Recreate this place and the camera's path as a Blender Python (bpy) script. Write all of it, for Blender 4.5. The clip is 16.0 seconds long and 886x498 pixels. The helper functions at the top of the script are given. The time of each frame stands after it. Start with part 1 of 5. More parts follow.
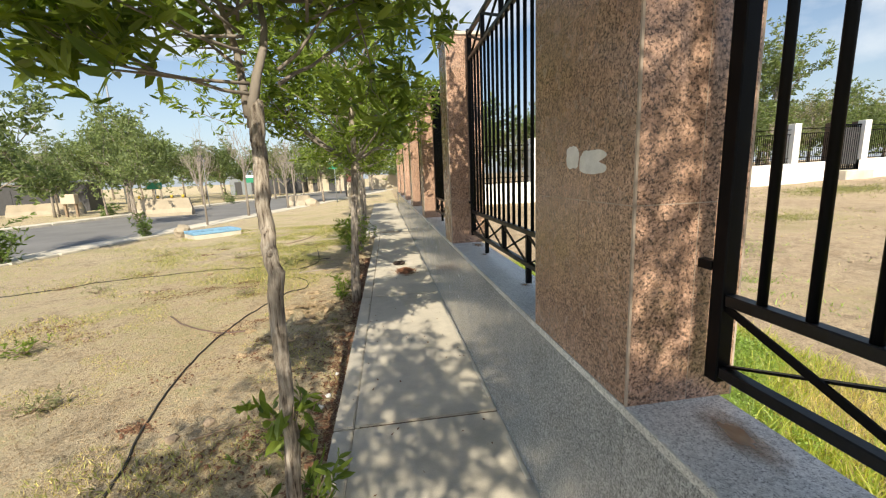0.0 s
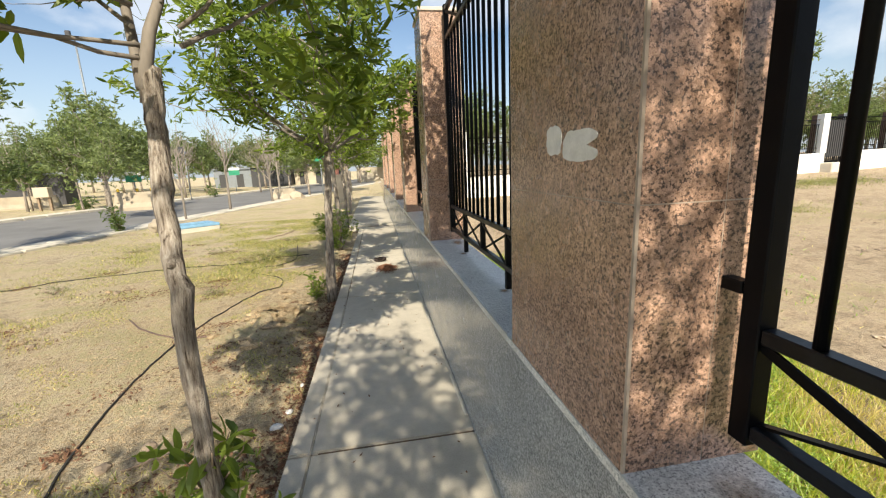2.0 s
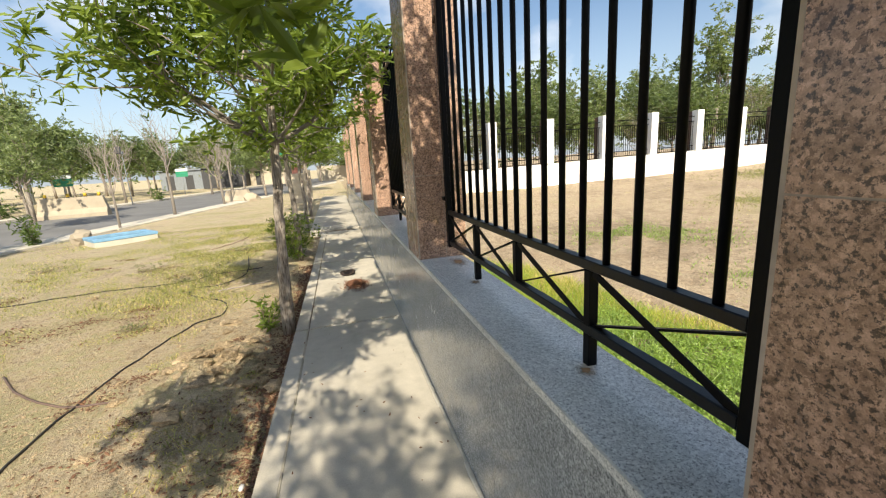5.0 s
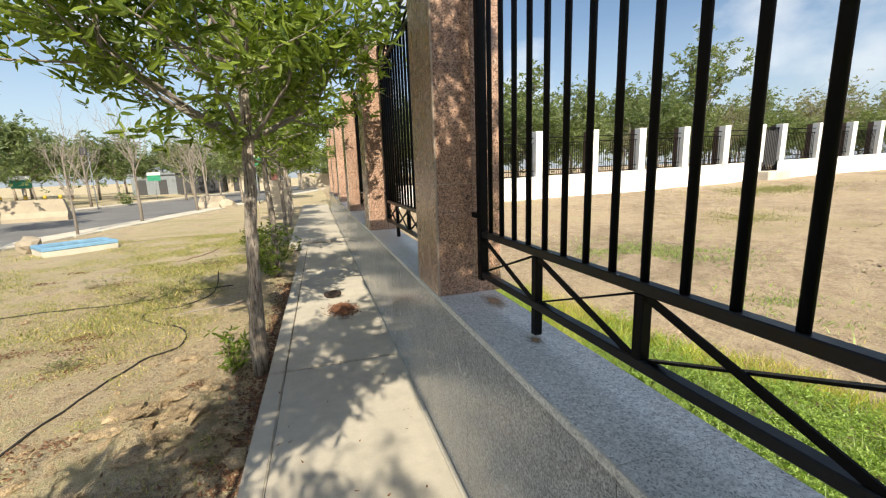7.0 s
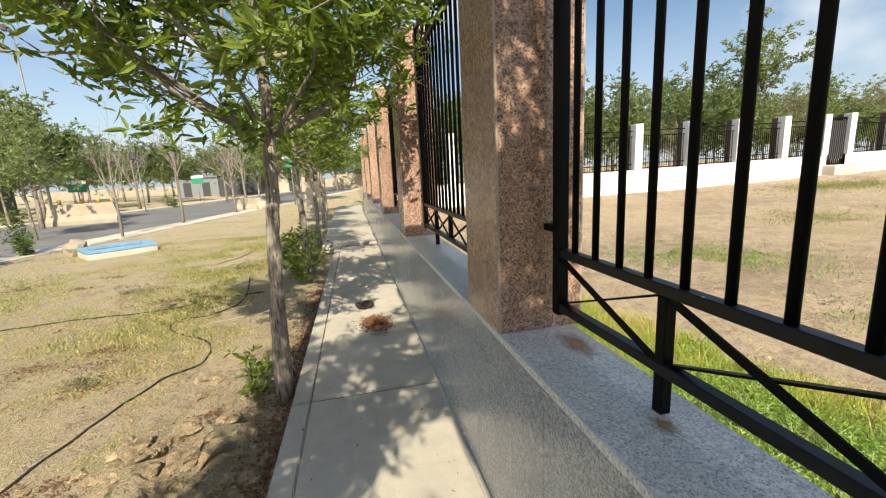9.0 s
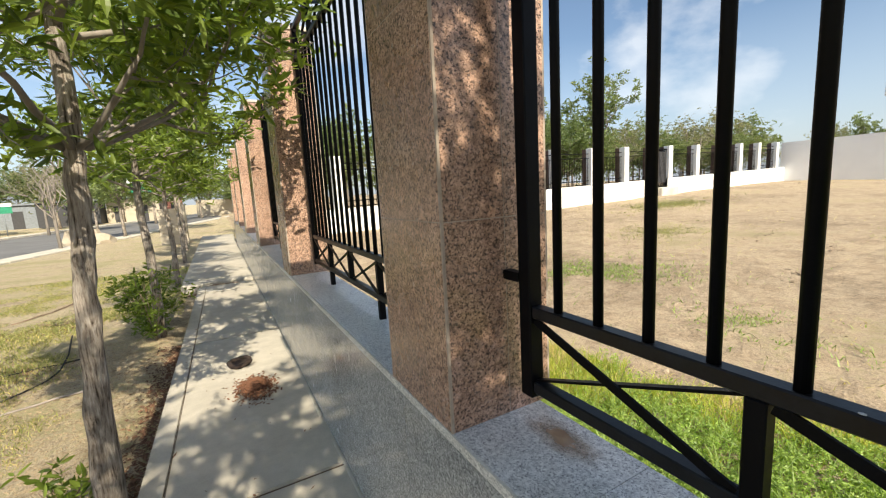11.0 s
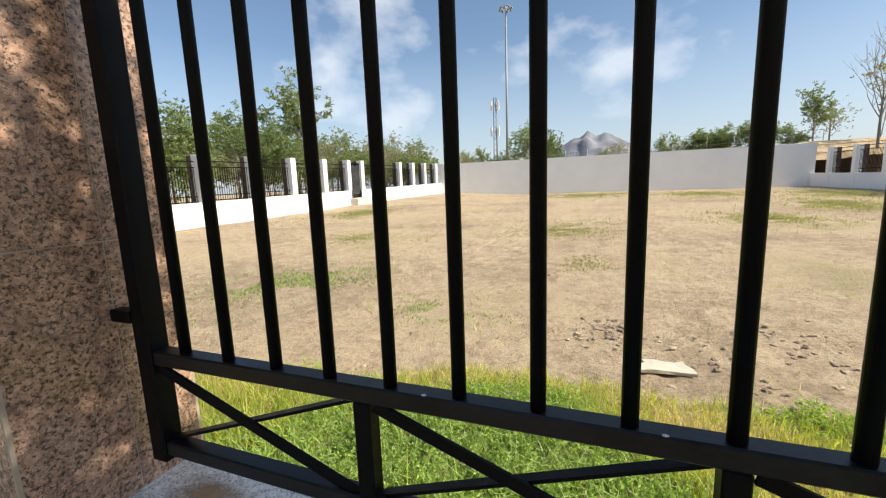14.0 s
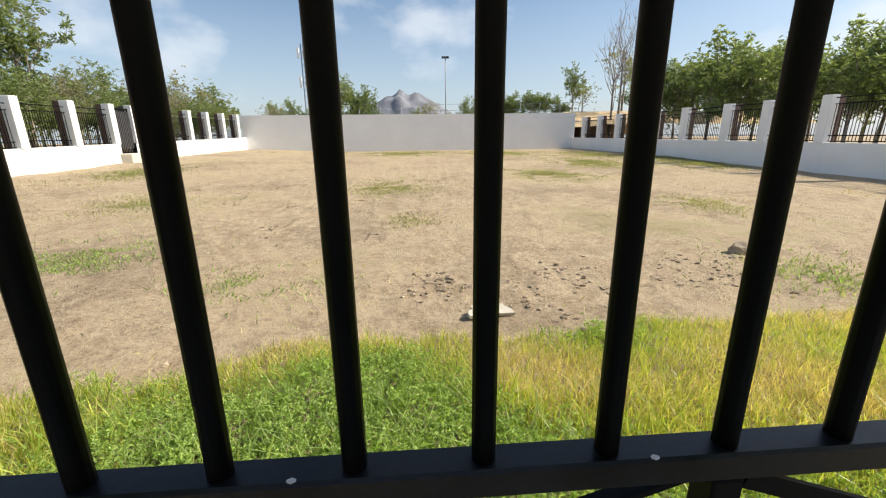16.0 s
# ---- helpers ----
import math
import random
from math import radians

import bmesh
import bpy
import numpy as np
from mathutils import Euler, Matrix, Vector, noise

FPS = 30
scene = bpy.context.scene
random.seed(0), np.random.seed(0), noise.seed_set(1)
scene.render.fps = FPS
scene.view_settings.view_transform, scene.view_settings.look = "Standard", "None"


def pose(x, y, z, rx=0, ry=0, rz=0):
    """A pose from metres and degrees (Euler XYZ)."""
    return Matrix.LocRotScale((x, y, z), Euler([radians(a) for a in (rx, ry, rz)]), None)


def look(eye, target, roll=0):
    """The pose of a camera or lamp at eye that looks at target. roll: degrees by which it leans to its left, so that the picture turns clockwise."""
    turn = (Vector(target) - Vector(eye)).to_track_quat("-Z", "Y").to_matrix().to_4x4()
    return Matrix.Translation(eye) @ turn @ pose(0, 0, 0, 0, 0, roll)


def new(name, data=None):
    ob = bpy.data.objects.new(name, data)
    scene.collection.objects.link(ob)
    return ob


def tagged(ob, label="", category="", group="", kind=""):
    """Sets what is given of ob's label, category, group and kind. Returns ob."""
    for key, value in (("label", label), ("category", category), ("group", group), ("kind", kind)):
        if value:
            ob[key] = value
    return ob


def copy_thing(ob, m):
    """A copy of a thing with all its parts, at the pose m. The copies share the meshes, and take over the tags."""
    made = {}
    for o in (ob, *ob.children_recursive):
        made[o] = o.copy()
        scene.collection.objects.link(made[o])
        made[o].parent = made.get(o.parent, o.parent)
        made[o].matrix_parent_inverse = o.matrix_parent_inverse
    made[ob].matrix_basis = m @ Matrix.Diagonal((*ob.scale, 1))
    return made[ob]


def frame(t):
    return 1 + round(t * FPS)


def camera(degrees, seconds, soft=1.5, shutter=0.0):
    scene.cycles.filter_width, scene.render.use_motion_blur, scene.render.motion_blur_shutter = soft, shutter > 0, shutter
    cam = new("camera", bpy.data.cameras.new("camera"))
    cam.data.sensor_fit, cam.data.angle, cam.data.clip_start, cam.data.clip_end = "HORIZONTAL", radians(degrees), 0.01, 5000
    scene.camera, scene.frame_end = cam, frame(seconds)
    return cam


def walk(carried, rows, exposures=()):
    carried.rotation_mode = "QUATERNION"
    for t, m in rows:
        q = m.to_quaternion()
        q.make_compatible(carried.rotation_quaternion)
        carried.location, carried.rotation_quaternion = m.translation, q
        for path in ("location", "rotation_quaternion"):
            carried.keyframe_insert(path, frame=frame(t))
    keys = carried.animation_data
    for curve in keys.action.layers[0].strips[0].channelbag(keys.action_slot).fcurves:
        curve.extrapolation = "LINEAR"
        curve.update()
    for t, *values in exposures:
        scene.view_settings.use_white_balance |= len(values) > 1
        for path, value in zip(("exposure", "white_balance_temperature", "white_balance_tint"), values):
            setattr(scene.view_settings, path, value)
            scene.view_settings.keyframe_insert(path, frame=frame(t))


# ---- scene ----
cam = camera(95.4, 16.0, soft=1.2)
PATH = [
    (0, (0.003, -0.016, 1.534), (0.278, 1.931, 1.172), -2.4),
    (0.5, (-0.008, -0.009, 1.52), (0.259, 1.937, 1.144), -2.3),
    (1, (0.067, 0.07, 1.517), (0.302, 2.019, 1.132), -2.6),
    (1.5, (0.168, 0.185, 1.534), (0.401, 2.133, 1.145), -2.8),
    (2, (0.168, 0.276, 1.518), (0.488, 2.209, 1.119), -2.4),
    (2.5, (0.049, 0.422, 1.522), (0.526, 2.321, 1.116), -2.0),
    (3, (-0.011, 0.538, 1.517), (0.555, 2.411, 1.102), -2.1),
    (3.5, (0.069, 0.741, 1.505), (0.594, 2.623, 1.077), -2.6),
    (4, (0.147, 0.928, 1.52), (0.633, 2.819, 1.09), -3.3),
    (4.2, (0.148, 0.992, 1.516), (0.639, 2.882, 1.083), -3.7),
    (6.5, (0.164, 1.875, 1.467), (0.657, 3.775, 1.084), -2.1),
    (7, (0.103, 2.023, 1.469), (0.683, 3.9, 1.093), -2.0),
    (7.5, (0.063, 2.177, 1.513), (0.622, 4.051, 1.094), -4.6),
    (8, (0.176, 2.31, 1.489), (0.512, 4.245, 1.113), -4.0),
    (10.3, (0.083, 2.836, 1.467), (0.765, 4.684, 1.124), -2.6),
    (10.5, (0.115, 2.907, 1.483), (0.842, 4.742, 1.161), -3.2),
    (11, (0.182, 3.02, 1.488), (1.136, 4.754, 1.199), -3.2),
    (11.5, (0.191, 3.039, 1.488), (1.454, 4.562, 1.2), -2.4),
    (12, (0.158, 3.052, 1.487), (1.671, 4.327, 1.192), -1.5),
    (12.5, (0.124, 3.055, 1.482), (1.794, 4.115, 1.182), -1.3),
    (13, (0.135, 3.021, 1.475), (1.895, 3.922, 1.177), -1.7),
    (13.5, (0.222, 2.981, 1.481), (2.034, 3.777, 1.196), -2.0),
    (14, (0.332, 2.941, 1.495), (2.174, 3.656, 1.186), -2.1),
    (14.5, (0.394, 2.897, 1.478), (2.278, 3.476, 1.14), -1.7),
    (15, (0.452, 2.917, 1.465), (2.393, 3.221, 1.088), -1.0),
    (15.5, (0.506, 3.014, 1.477), (2.455, 3.011, 1.032), -0.7),
    (16, (0.554, 3.066, 1.465), (2.479, 2.932, 0.938), -0.7),
]
walk(cam, [(t, look(eye, target, roll)) for t, eye, target, roll in PATH], [(0, 0.52, 7050, 8), (4, 0.61, 7000, 8), (7, 0.50, 7000, 8), (10, 0.55, 7050, 8), (12.7, 0.64, 6850, 8), (14.3, 0.5, 6850, 8), (16, 0.44, 6850, 8)])

# ---- sun, sky, exposure ----
SUN_FROM = Vector((0.004, -1.0, 0.0)).normalized()
SUN_EL = radians(40)
sun = new("sun", bpy.data.lights.new("sun", "SUN"))
sun.data.energy, sun.data.angle, sun.data.color = 5.0, radians(0.55), (1.0, 0.93, 0.80)
to_sun = Vector((SUN_FROM.x * math.cos(SUN_EL), SUN_FROM.y * math.cos(SUN_EL), math.sin(SUN_EL)))
sun.matrix_world = look(to_sun * 50, (0, 0, 0))

world = bpy.data.worlds.new("world")
scene.world = world
world.use_nodes = True
wt = world.node_tree
wt.nodes.clear()
w_out = wt.nodes.new("ShaderNodeOutputWorld")
w_bg = wt.nodes.new("ShaderNodeBackground")
w_sky = wt.nodes.new("ShaderNodeTexSky")
w_sky.sky_type, w_sky.sun_disc = "NISHITA", False
w_sky.sun_elevation, w_sky.sun_rotation = SUN_EL, math.atan2(SUN_FROM.x, SUN_FROM.y)
w_sky.dust_density, w_sky.air_density, w_sky.ozone_density = 1.4, 1.0, 3.2
w_co = wt.nodes.new("ShaderNodeTexCoord")
w_map = wt.nodes.new("ShaderNodeMapping")
w_map.inputs["Scale"].default_value = (1.0, 1.0, 1.7)
w_map.inputs["Location"].default_value = (0.35, 0.2, 0.0)
w_noise = wt.nodes.new("ShaderNodeTexNoise")
w_noise.inputs["Scale"].default_value, w_noise.inputs["Detail"].default_value = 2.9, 11.0
w_noise.inputs["Roughness"].default_value = 0.52
w_ramp = wt.nodes.new("ShaderNodeValToRGB")
w_ramp.color_ramp.elements[0].position, w_ramp.color_ramp.elements[1].position = 0.53, 0.64
w_mix = wt.nodes.new("ShaderNodeMix")
w_mix.data_type = "RGBA"
w_mix.inputs[7].default_value = (7.4, 7.6, 8.0, 1)
wt.links.new(w_co.outputs["Generated"], w_map.inputs["Vector"])
wt.links.new(w_map.outputs[0], w_noise.inputs["Vector"])
wt.links.new(w_noise.outputs["Fac"], w_ramp.inputs["Fac"])
w_m = wt.nodes.new("ShaderNodeMath")
w_m.operation = "MULTIPLY"
w_m.inputs[1].default_value = 0.46
wt.links.new(w_ramp.outputs["Color"], w_m.inputs[0])
wt.links.new(w_m.outputs[0], w_mix.inputs[0])
wt.links.new(w_sky.outputs[0], w_mix.inputs[6])
w_sep = wt.nodes.new("ShaderNodeSeparateXYZ")
wt.links.new(w_co.outputs["Generated"], w_sep.inputs[0])
w_hz = wt.nodes.new("ShaderNodeValToRGB")
w_hz.color_ramp.elements[0].position, w_hz.color_ramp.elements[0].color = 0.0, (0.62, 0.62, 0.62, 1)
w_hz.color_ramp.elements[1].position, w_hz.color_ramp.elements[1].color = 0.30, (0.0, 0.0, 0.0, 1)
wt.links.new(w_sep.outputs["Z"], w_hz.inputs["Fac"])
w_haze = wt.nodes.new("ShaderNodeMix")
w_haze.data_type = "RGBA"
w_haze.inputs[7].default_value = (4.3, 4.95, 6.0, 1)
wt.links.new(w_hz.outputs["Color"], w_haze.inputs[0])
wt.links.new(w_mix.outputs[2], w_haze.inputs[6])
wt.links.new(w_haze.outputs[2], w_bg.inputs["Color"])
w_bg.inputs["Strength"].default_value = 0.114
wt.links.new(w_bg.outputs[0], w_out.inputs[0])


# ---- materials ----
def mat(name, rough=0.8, metal=0.0, spec=0.5):
    m = bpy.data.materials.new(name)
    m.use_nodes = True
    b = m.node_tree.nodes["Principled BSDF"]
    b.inputs["Roughness"].default_value, b.inputs["Metallic"].default_value = rough, metal
    b.inputs["Specular IOR Level"].default_value = spec
    return m, m.node_tree, b


def coords(nt, kind="Object"):
    return nt.nodes.new("ShaderNodeTexCoord").outputs[kind]


def world_pos(nt):
    return nt.nodes.new("ShaderNodeNewGeometry").outputs["Position"]


def tex(nt, vec, scale, detail=4.0, rough=0.55, kind="Noise", stretch=None):
    if stretch:
        mp = nt.nodes.new("ShaderNodeMapping")
        mp.inputs["Scale"].default_value = stretch
        nt.links.new(vec, mp.inputs["Vector"])
        vec = mp.outputs[0]
    n = nt.nodes.new("ShaderNodeTex" + kind)
    n.inputs["Scale"].default_value = scale
    if kind == "Noise":
        n.inputs["Detail"].default_value, n.inputs["Roughness"].default_value = detail, rough
    nt.links.new(vec, n.inputs["Vector"])
    return n


def ramp(nt, fac, *stops):
    r = nt.nodes.new("ShaderNodeValToRGB")
    e = r.color_ramp.elements
    while len(e) < len(stops):
        e.new(0.5)
    for k, (p, c) in zip(e, stops):
        k.position = p
        k.color = (*c, 1) if isinstance(c, tuple) else (c, c, c, 1)
    nt.links.new(fac, r.inputs["Fac"])
    return r.outputs["Color"]


def mix(nt, fac, a, b, mode="MIX"):
    m = nt.nodes.new("ShaderNodeMix")
    m.data_type, m.blend_type = "RGBA", mode
    for sock, v in ((m.inputs[0], fac), (m.inputs[6], a), (m.inputs[7], b)):
        if isinstance(v, bpy.types.NodeSocket):
            nt.links.new(v, sock)
        elif isinstance(v, tuple):
            sock.default_value = (*v, 1)
        else:
            sock.default_value = v
    return m.outputs[2]


def bump(nt, b, height, strength=0.3, dist=0.01):
    n = nt.nodes.new("ShaderNodeBump")
    n.inputs["Strength"].default_value, n.inputs["Distance"].default_value = strength, dist
    nt.links.new(height, n.inputs["Height"])
    nt.links.new(n.outputs[0], b.inputs["Normal"])


def granite(name, base, warm, dark, scale, rough, edge, lo=0.62):
    """Polished granite: crystals of three colours, cloudy at arm's length."""
    m, nt, b = mat(name, rough, 0, 0.5)
    p = world_pos(nt)
    wob = tex(nt, p, scale * 1.3, 3)
    add = nt.nodes.new("ShaderNodeVectorMath")
    add.operation = "MULTIPLY_ADD"
    add.inputs[1].default_value = (0.02, 0.02, 0.02)
    nt.links.new(wob.outputs["Color"], add.inputs[0])
    nt.links.new(p, add.inputs[2])
    v = tex(nt, add.outputs[0], scale, kind="Voronoi")
    v.inputs["Randomness"].default_value = 1.0
    cells = ramp(nt, v.outputs["Color"], (0.12, tuple(0.55 * c for c in base)), (0.36, base), (0.62, warm), (0.88, tuple(0.72 * c for c in base)))
    soft = tex(nt, p, scale * 0.45, 4, 0.65)
    cells = mix(nt, 1.0, cells, ramp(nt, soft.outputs["Fac"], (0.36, lo), (0.58, 1.1)), "MULTIPLY")
    n = tex(nt, p, scale * 0.95, 4, 0.68)
    specks = ramp(nt, n.outputs["Fac"], (edge, 0.85), (edge + 0.07, 0.0))
    col = mix(nt, specks, cells, dark)
    grit = tex(nt, p, scale * 3.2, 3, 0.7)
    col = mix(nt, 1.0, col, ramp(nt, grit.outputs["Fac"], (0.32, lo + 0.1), (0.6, 1.08)), "MULTIPLY")
    cloud = tex(nt, p, 2.3, 4)
    shade = ramp(nt, cloud.outputs["Fac"], (0.3, 0.82), (0.7, 1.08))
    col = mix(nt, 1.0, col, shade, "MULTIPLY")
    info = nt.nodes.new("ShaderNodeObjectInfo")
    piece = ramp(nt, info.outputs["Random"], (0.0, 0.9), (1.0, 1.06))
    col = mix(nt, 1.0, col, piece, "MULTIPLY")
    nt.links.new(col, b.inputs["Base Color"])
    nt.links.new(ramp(nt, tex(nt, p, 9, 5).outputs["Fac"], (0.3, rough), (0.75, min(1, rough + 0.22))), b.inputs["Roughness"])
    bump(nt, b, n.outputs["Fac"], 0.06, 0.002)
    return m


M_PINK = granite("brown_granite", (0.475, 0.295, 0.21), (0.65, 0.42, 0.31), (0.04, 0.034, 0.033), 140, 0.15, 0.408, 0.66)
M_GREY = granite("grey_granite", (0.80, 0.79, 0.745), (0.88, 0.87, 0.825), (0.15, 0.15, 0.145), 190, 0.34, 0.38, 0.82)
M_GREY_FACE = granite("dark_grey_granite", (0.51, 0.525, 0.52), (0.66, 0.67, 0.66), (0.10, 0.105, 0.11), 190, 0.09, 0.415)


def simple(name, colour, rough=0.7, metal=0.0, var=0.25, scale=6.0, grain=60.0, relief=0.15, stretch=None, spec=0.5, dist=0.004):
    """A painted or raw surface with blotches at two scales and a fine relief."""
    m, nt, b = mat(name, rough, metal, spec)
    p = world_pos(nt)
    big, fine = tex(nt, p, scale, 5, stretch=stretch), tex(nt, p, grain, 4, stretch=stretch)
    c1 = ramp(nt, big.outputs["Fac"], (0.3, tuple(c * (1 - var) for c in colour)), (0.7, tuple(min(1, c * (1 + var * 0.5)) for c in colour)))
    c2 = ramp(nt, fine.outputs["Fac"], (0.25, 1 - var * 0.8), (0.7, 1.0))
    nt.links.new(mix(nt, 1.0, c1, c2, "MULTIPLY"), b.inputs["Base Color"])
    nt.links.new(ramp(nt, big.outputs["Fac"], (0.3, max(0.05, rough - 0.08)), (0.7, min(1, rough + 0.1))), b.inputs["Roughness"])
    bump(nt, b, fine.outputs["Fac"], relief, dist)
    return m


M_CAP = simple("cap_stone", (0.62, 0.52, 0.44), 0.45, grain=120)
M_MITRE = granite("sawn_granite_edge", (0.47, 0.35, 0.29), (0.66, 0.54, 0.47), (0.08, 0.065, 0.06), 150, 0.5, 0.41)
M_COPE = simple("sawn_grey_edge", (0.52, 0.52, 0.50), 0.5, grain=140, var=0.3)
M_MORTAR = simple("mortar", (0.46, 0.38, 0.31), 0.9)
M_IRON = simple("black_paint", (0.0028, 0.0032, 0.0045), 0.5, 0.0, 0.4, 14, 160, 0.08, spec=0.13, dist=0.002)
# rail paint: dust, plus the sky's sheen put into a lighter bluish base
M_RAIL = simple("dusty_sheen_black_paint", (0.010, 0.0115, 0.0145), 0.38, 0.0, 0.55, 16, 120, 0.15, spec=0.32, dist=0.002)
M_WHITE = simple("white_paint", (0.87, 0.875, 0.87), 0.85, 0, 0.05, 0.5, 25, 0.08)
M_BROWNPOST = simple("brown_stone", (0.16, 0.10, 0.08), 0.6)
M_ASPHALT = simple("asphalt", (0.20, 0.197, 0.195), 0.85, 0, 0.25, 0.7, 140, 0.3)
M_KERB = simple("kerb_concrete", (0.62, 0.57, 0.48), 0.9, 0, 0.2, 2.0, 60, 0.3)


def bark_mat():
    """Weathered bark with deep upright fissures."""
    m, nt, b = mat("grey_bark", 0.92, 0, 0.2)
    p = world_pos(nt)
    streak, knot, fine = tex(nt, p, 85, 5, 0.65, stretch=(1, 1, 0.09)), tex(nt, p, 11, 4, stretch=(1, 1, 0.5)), tex(nt, p, 240, 3, stretch=(1, 1, 0.3))
    c = ramp(nt, streak.outputs["Fac"], (0.33, (0.05, 0.036, 0.026)), (0.45, (0.29, 0.24, 0.195)), (0.66, (0.52, 0.465, 0.40)))
    c = mix(nt, 1.0, c, ramp(nt, knot.outputs["Fac"], (0.32, 0.5), (0.62, 1.1)), "MULTIPLY")
    nt.links.new(c, b.inputs["Base Color"])
    bump(nt, b, mix(nt, 0.3, streak.outputs["Fac"], fine.outputs["Fac"]), 1.0, 0.02)
    return m


M_BARK = bark_mat()
M_PALE_BARK = simple("pale_bark", (0.27, 0.235, 0.20), 0.9, 0, 0.3, 5, 60, 0.4, stretch=(1, 1, 0.3))
M_TWIG = simple("dry_twig", (0.30, 0.22, 0.15), 0.9)
M_BARE = simple("bare_twigs", (0.36, 0.31, 0.27), 0.95)
M_BLUE = simple("blue_paint", (0.20, 0.40, 0.60), 0.7, 0, 0.25, 5, 60, 0.2)
M_BEIGE = simple("beige_concrete", (0.43, 0.365, 0.275), 0.9, 0, 0.2, 1.5, 40, 0.3)
M_CREAM = simple("cream_plaster", (0.52, 0.45, 0.35), 0.9, 0, 0.12, 0.6, 30, 0.1)
M_HOSE = simple("hose_rubber", (0.035, 0.032, 0.028), 0.75, 0, 0.4, 9)
M_PINKHOSE = simple("faded_hose", (0.15, 0.10, 0.08), 0.7)
M_ROCK = simple("field_stone", (0.50, 0.40, 0.29), 0.9, 0, 0.35, 12, 90, 0.6)
M_DARKROCK = simple("dark_rubble", (0.34, 0.26, 0.185), 0.9, 0, 0.4, 14, 90, 0.6)
M_RUST = simple("rusty_needles", (0.26, 0.115, 0.062), 0.9, 0, 0.5, 40, 150, 0.7)
M_PLASTER = simple("white_filler", (0.80, 0.785, 0.755), 0.8, 0, 0.15, 30, 140, 0.3)
M_STEEL = simple("galvanised_steel", (0.27, 0.30, 0.33), 0.55, 0.3)
# bare rock, with the blue of distance haze put into its colour
M_MOUNT = simple("hazed_mountain", (0.235, 0.245, 0.285), 1.0, 0, 0.35, 0.03, 0.3, 0.3, dist=1.0)
M_GREEN_NET = simple("green_netting", (0.06, 0.22, 0.14), 0.8)
M_SIGN = simple("green_sign", (0.02, 0.28, 0.16), 0.5)
M_PINKBOX = simple("salmon_paint", (0.62, 0.26, 0.22), 0.7)
M_YELLOW = simple("yellow_paint", (0.70, 0.48, 0.05), 0.6)
M_DARK = simple("dark_metal", (0.06, 0.06, 0.065), 0.6)
M_LITTER = simple("pale_litter", (0.74, 0.72, 0.70), 0.7)
M_JOINT = simple("joint_soil", (0.17, 0.115, 0.075), 0.95, 0, 0.4, 20, 90, 0.5)
M_LID = simple("dark_rust", (0.055, 0.036, 0.028), 0.9, 0, 0.5, 40, 150, 0.7)
M_DRYLEAF = simple("dead_leaves", (0.20, 0.10, 0.055), 0.9, 0, 0.4, 30)


def concrete():
    m, nt, b = mat("pavement_concrete", 0.85)
    p = world_pos(nt)
    big, mid, fine = tex(nt, p, 1.1, 6), tex(nt, p, 9, 6, 0.65), tex(nt, p, 150, 3)
    c = ramp(nt, big.outputs["Fac"], (0.28, (0.46, 0.415, 0.34)), (0.72, (0.62, 0.565, 0.47)))
    c = mix(nt, 1.0, c, ramp(nt, mid.outputs["Fac"], (0.25, 0.82), (0.7, 1.04)), "MULTIPLY")
    c = mix(nt, 1.0, c, ramp(nt, fine.outputs["Fac"], (0.3, 0.86), (0.6, 1.0)), "MULTIPLY")
    nt.links.new(c, b.inputs["Base Color"])
    bump(nt, b, fine.outputs["Fac"], 0.12, 0.002)
    return m


M_CONC = concrete()


def earth(name, soil, soil2, grass, cover, scale, relief=0.045):
    """Dry soil, blotched and crumbly, with thin grass growing in patches."""
    m, nt, b = mat(name, 0.95, 0, 0.2)
    p = world_pos(nt)
    big, mid, small, fine, tiny = tex(nt, p, scale, 7, 0.62), tex(nt, p, 2.6, 6, 0.65), tex(nt, p, 9, 5, 0.65), tex(nt, p, 34, 5, 0.7), tex(nt, p, 150, 3)
    c = mix(nt, ramp(nt, mid.outputs["Fac"], (0.36, 0.0), (0.64, 1.0)), soil, soil2)
    c = mix(nt, 1.0, c, ramp(nt, big.outputs["Fac"], (0.36, 0.72), (0.60, 1.10)), "MULTIPLY")
    c = mix(nt, 1.0, c, ramp(nt, small.outputs["Fac"], (0.33, 0.72), (0.60, 1.06)), "MULTIPLY")
    c = mix(nt, 1.0, c, ramp(nt, fine.outputs["Fac"], (0.32, 0.55), (0.54, 1.05)), "MULTIPLY")
    c = mix(nt, 1.0, c, ramp(nt, tiny.outputs["Fac"], (0.32, 0.62), (0.56, 1.06)), "MULTIPLY")
    g = mix(nt, 0.35, big.outputs["Fac"], mid.outputs["Fac"])
    g = mix(nt, 0.30, g, small.outputs["Fac"])
    g = mix(nt, 0.18, g, fine.outputs["Fac"])
    c = mix(nt, ramp(nt, g, (cover, 0.0), (cover + 0.07, 0.72)), c, mix(nt, fine.outputs["Fac"], tuple(0.6 * k for k in grass), grass))
    nt.links.new(c, b.inputs["Base Color"])
    bump(nt, b, mix(nt, 0.45, mix(nt, 0.5, small.outputs["Fac"], fine.outputs["Fac"]), tiny.outputs["Fac"]), 1.0, relief)
    return m


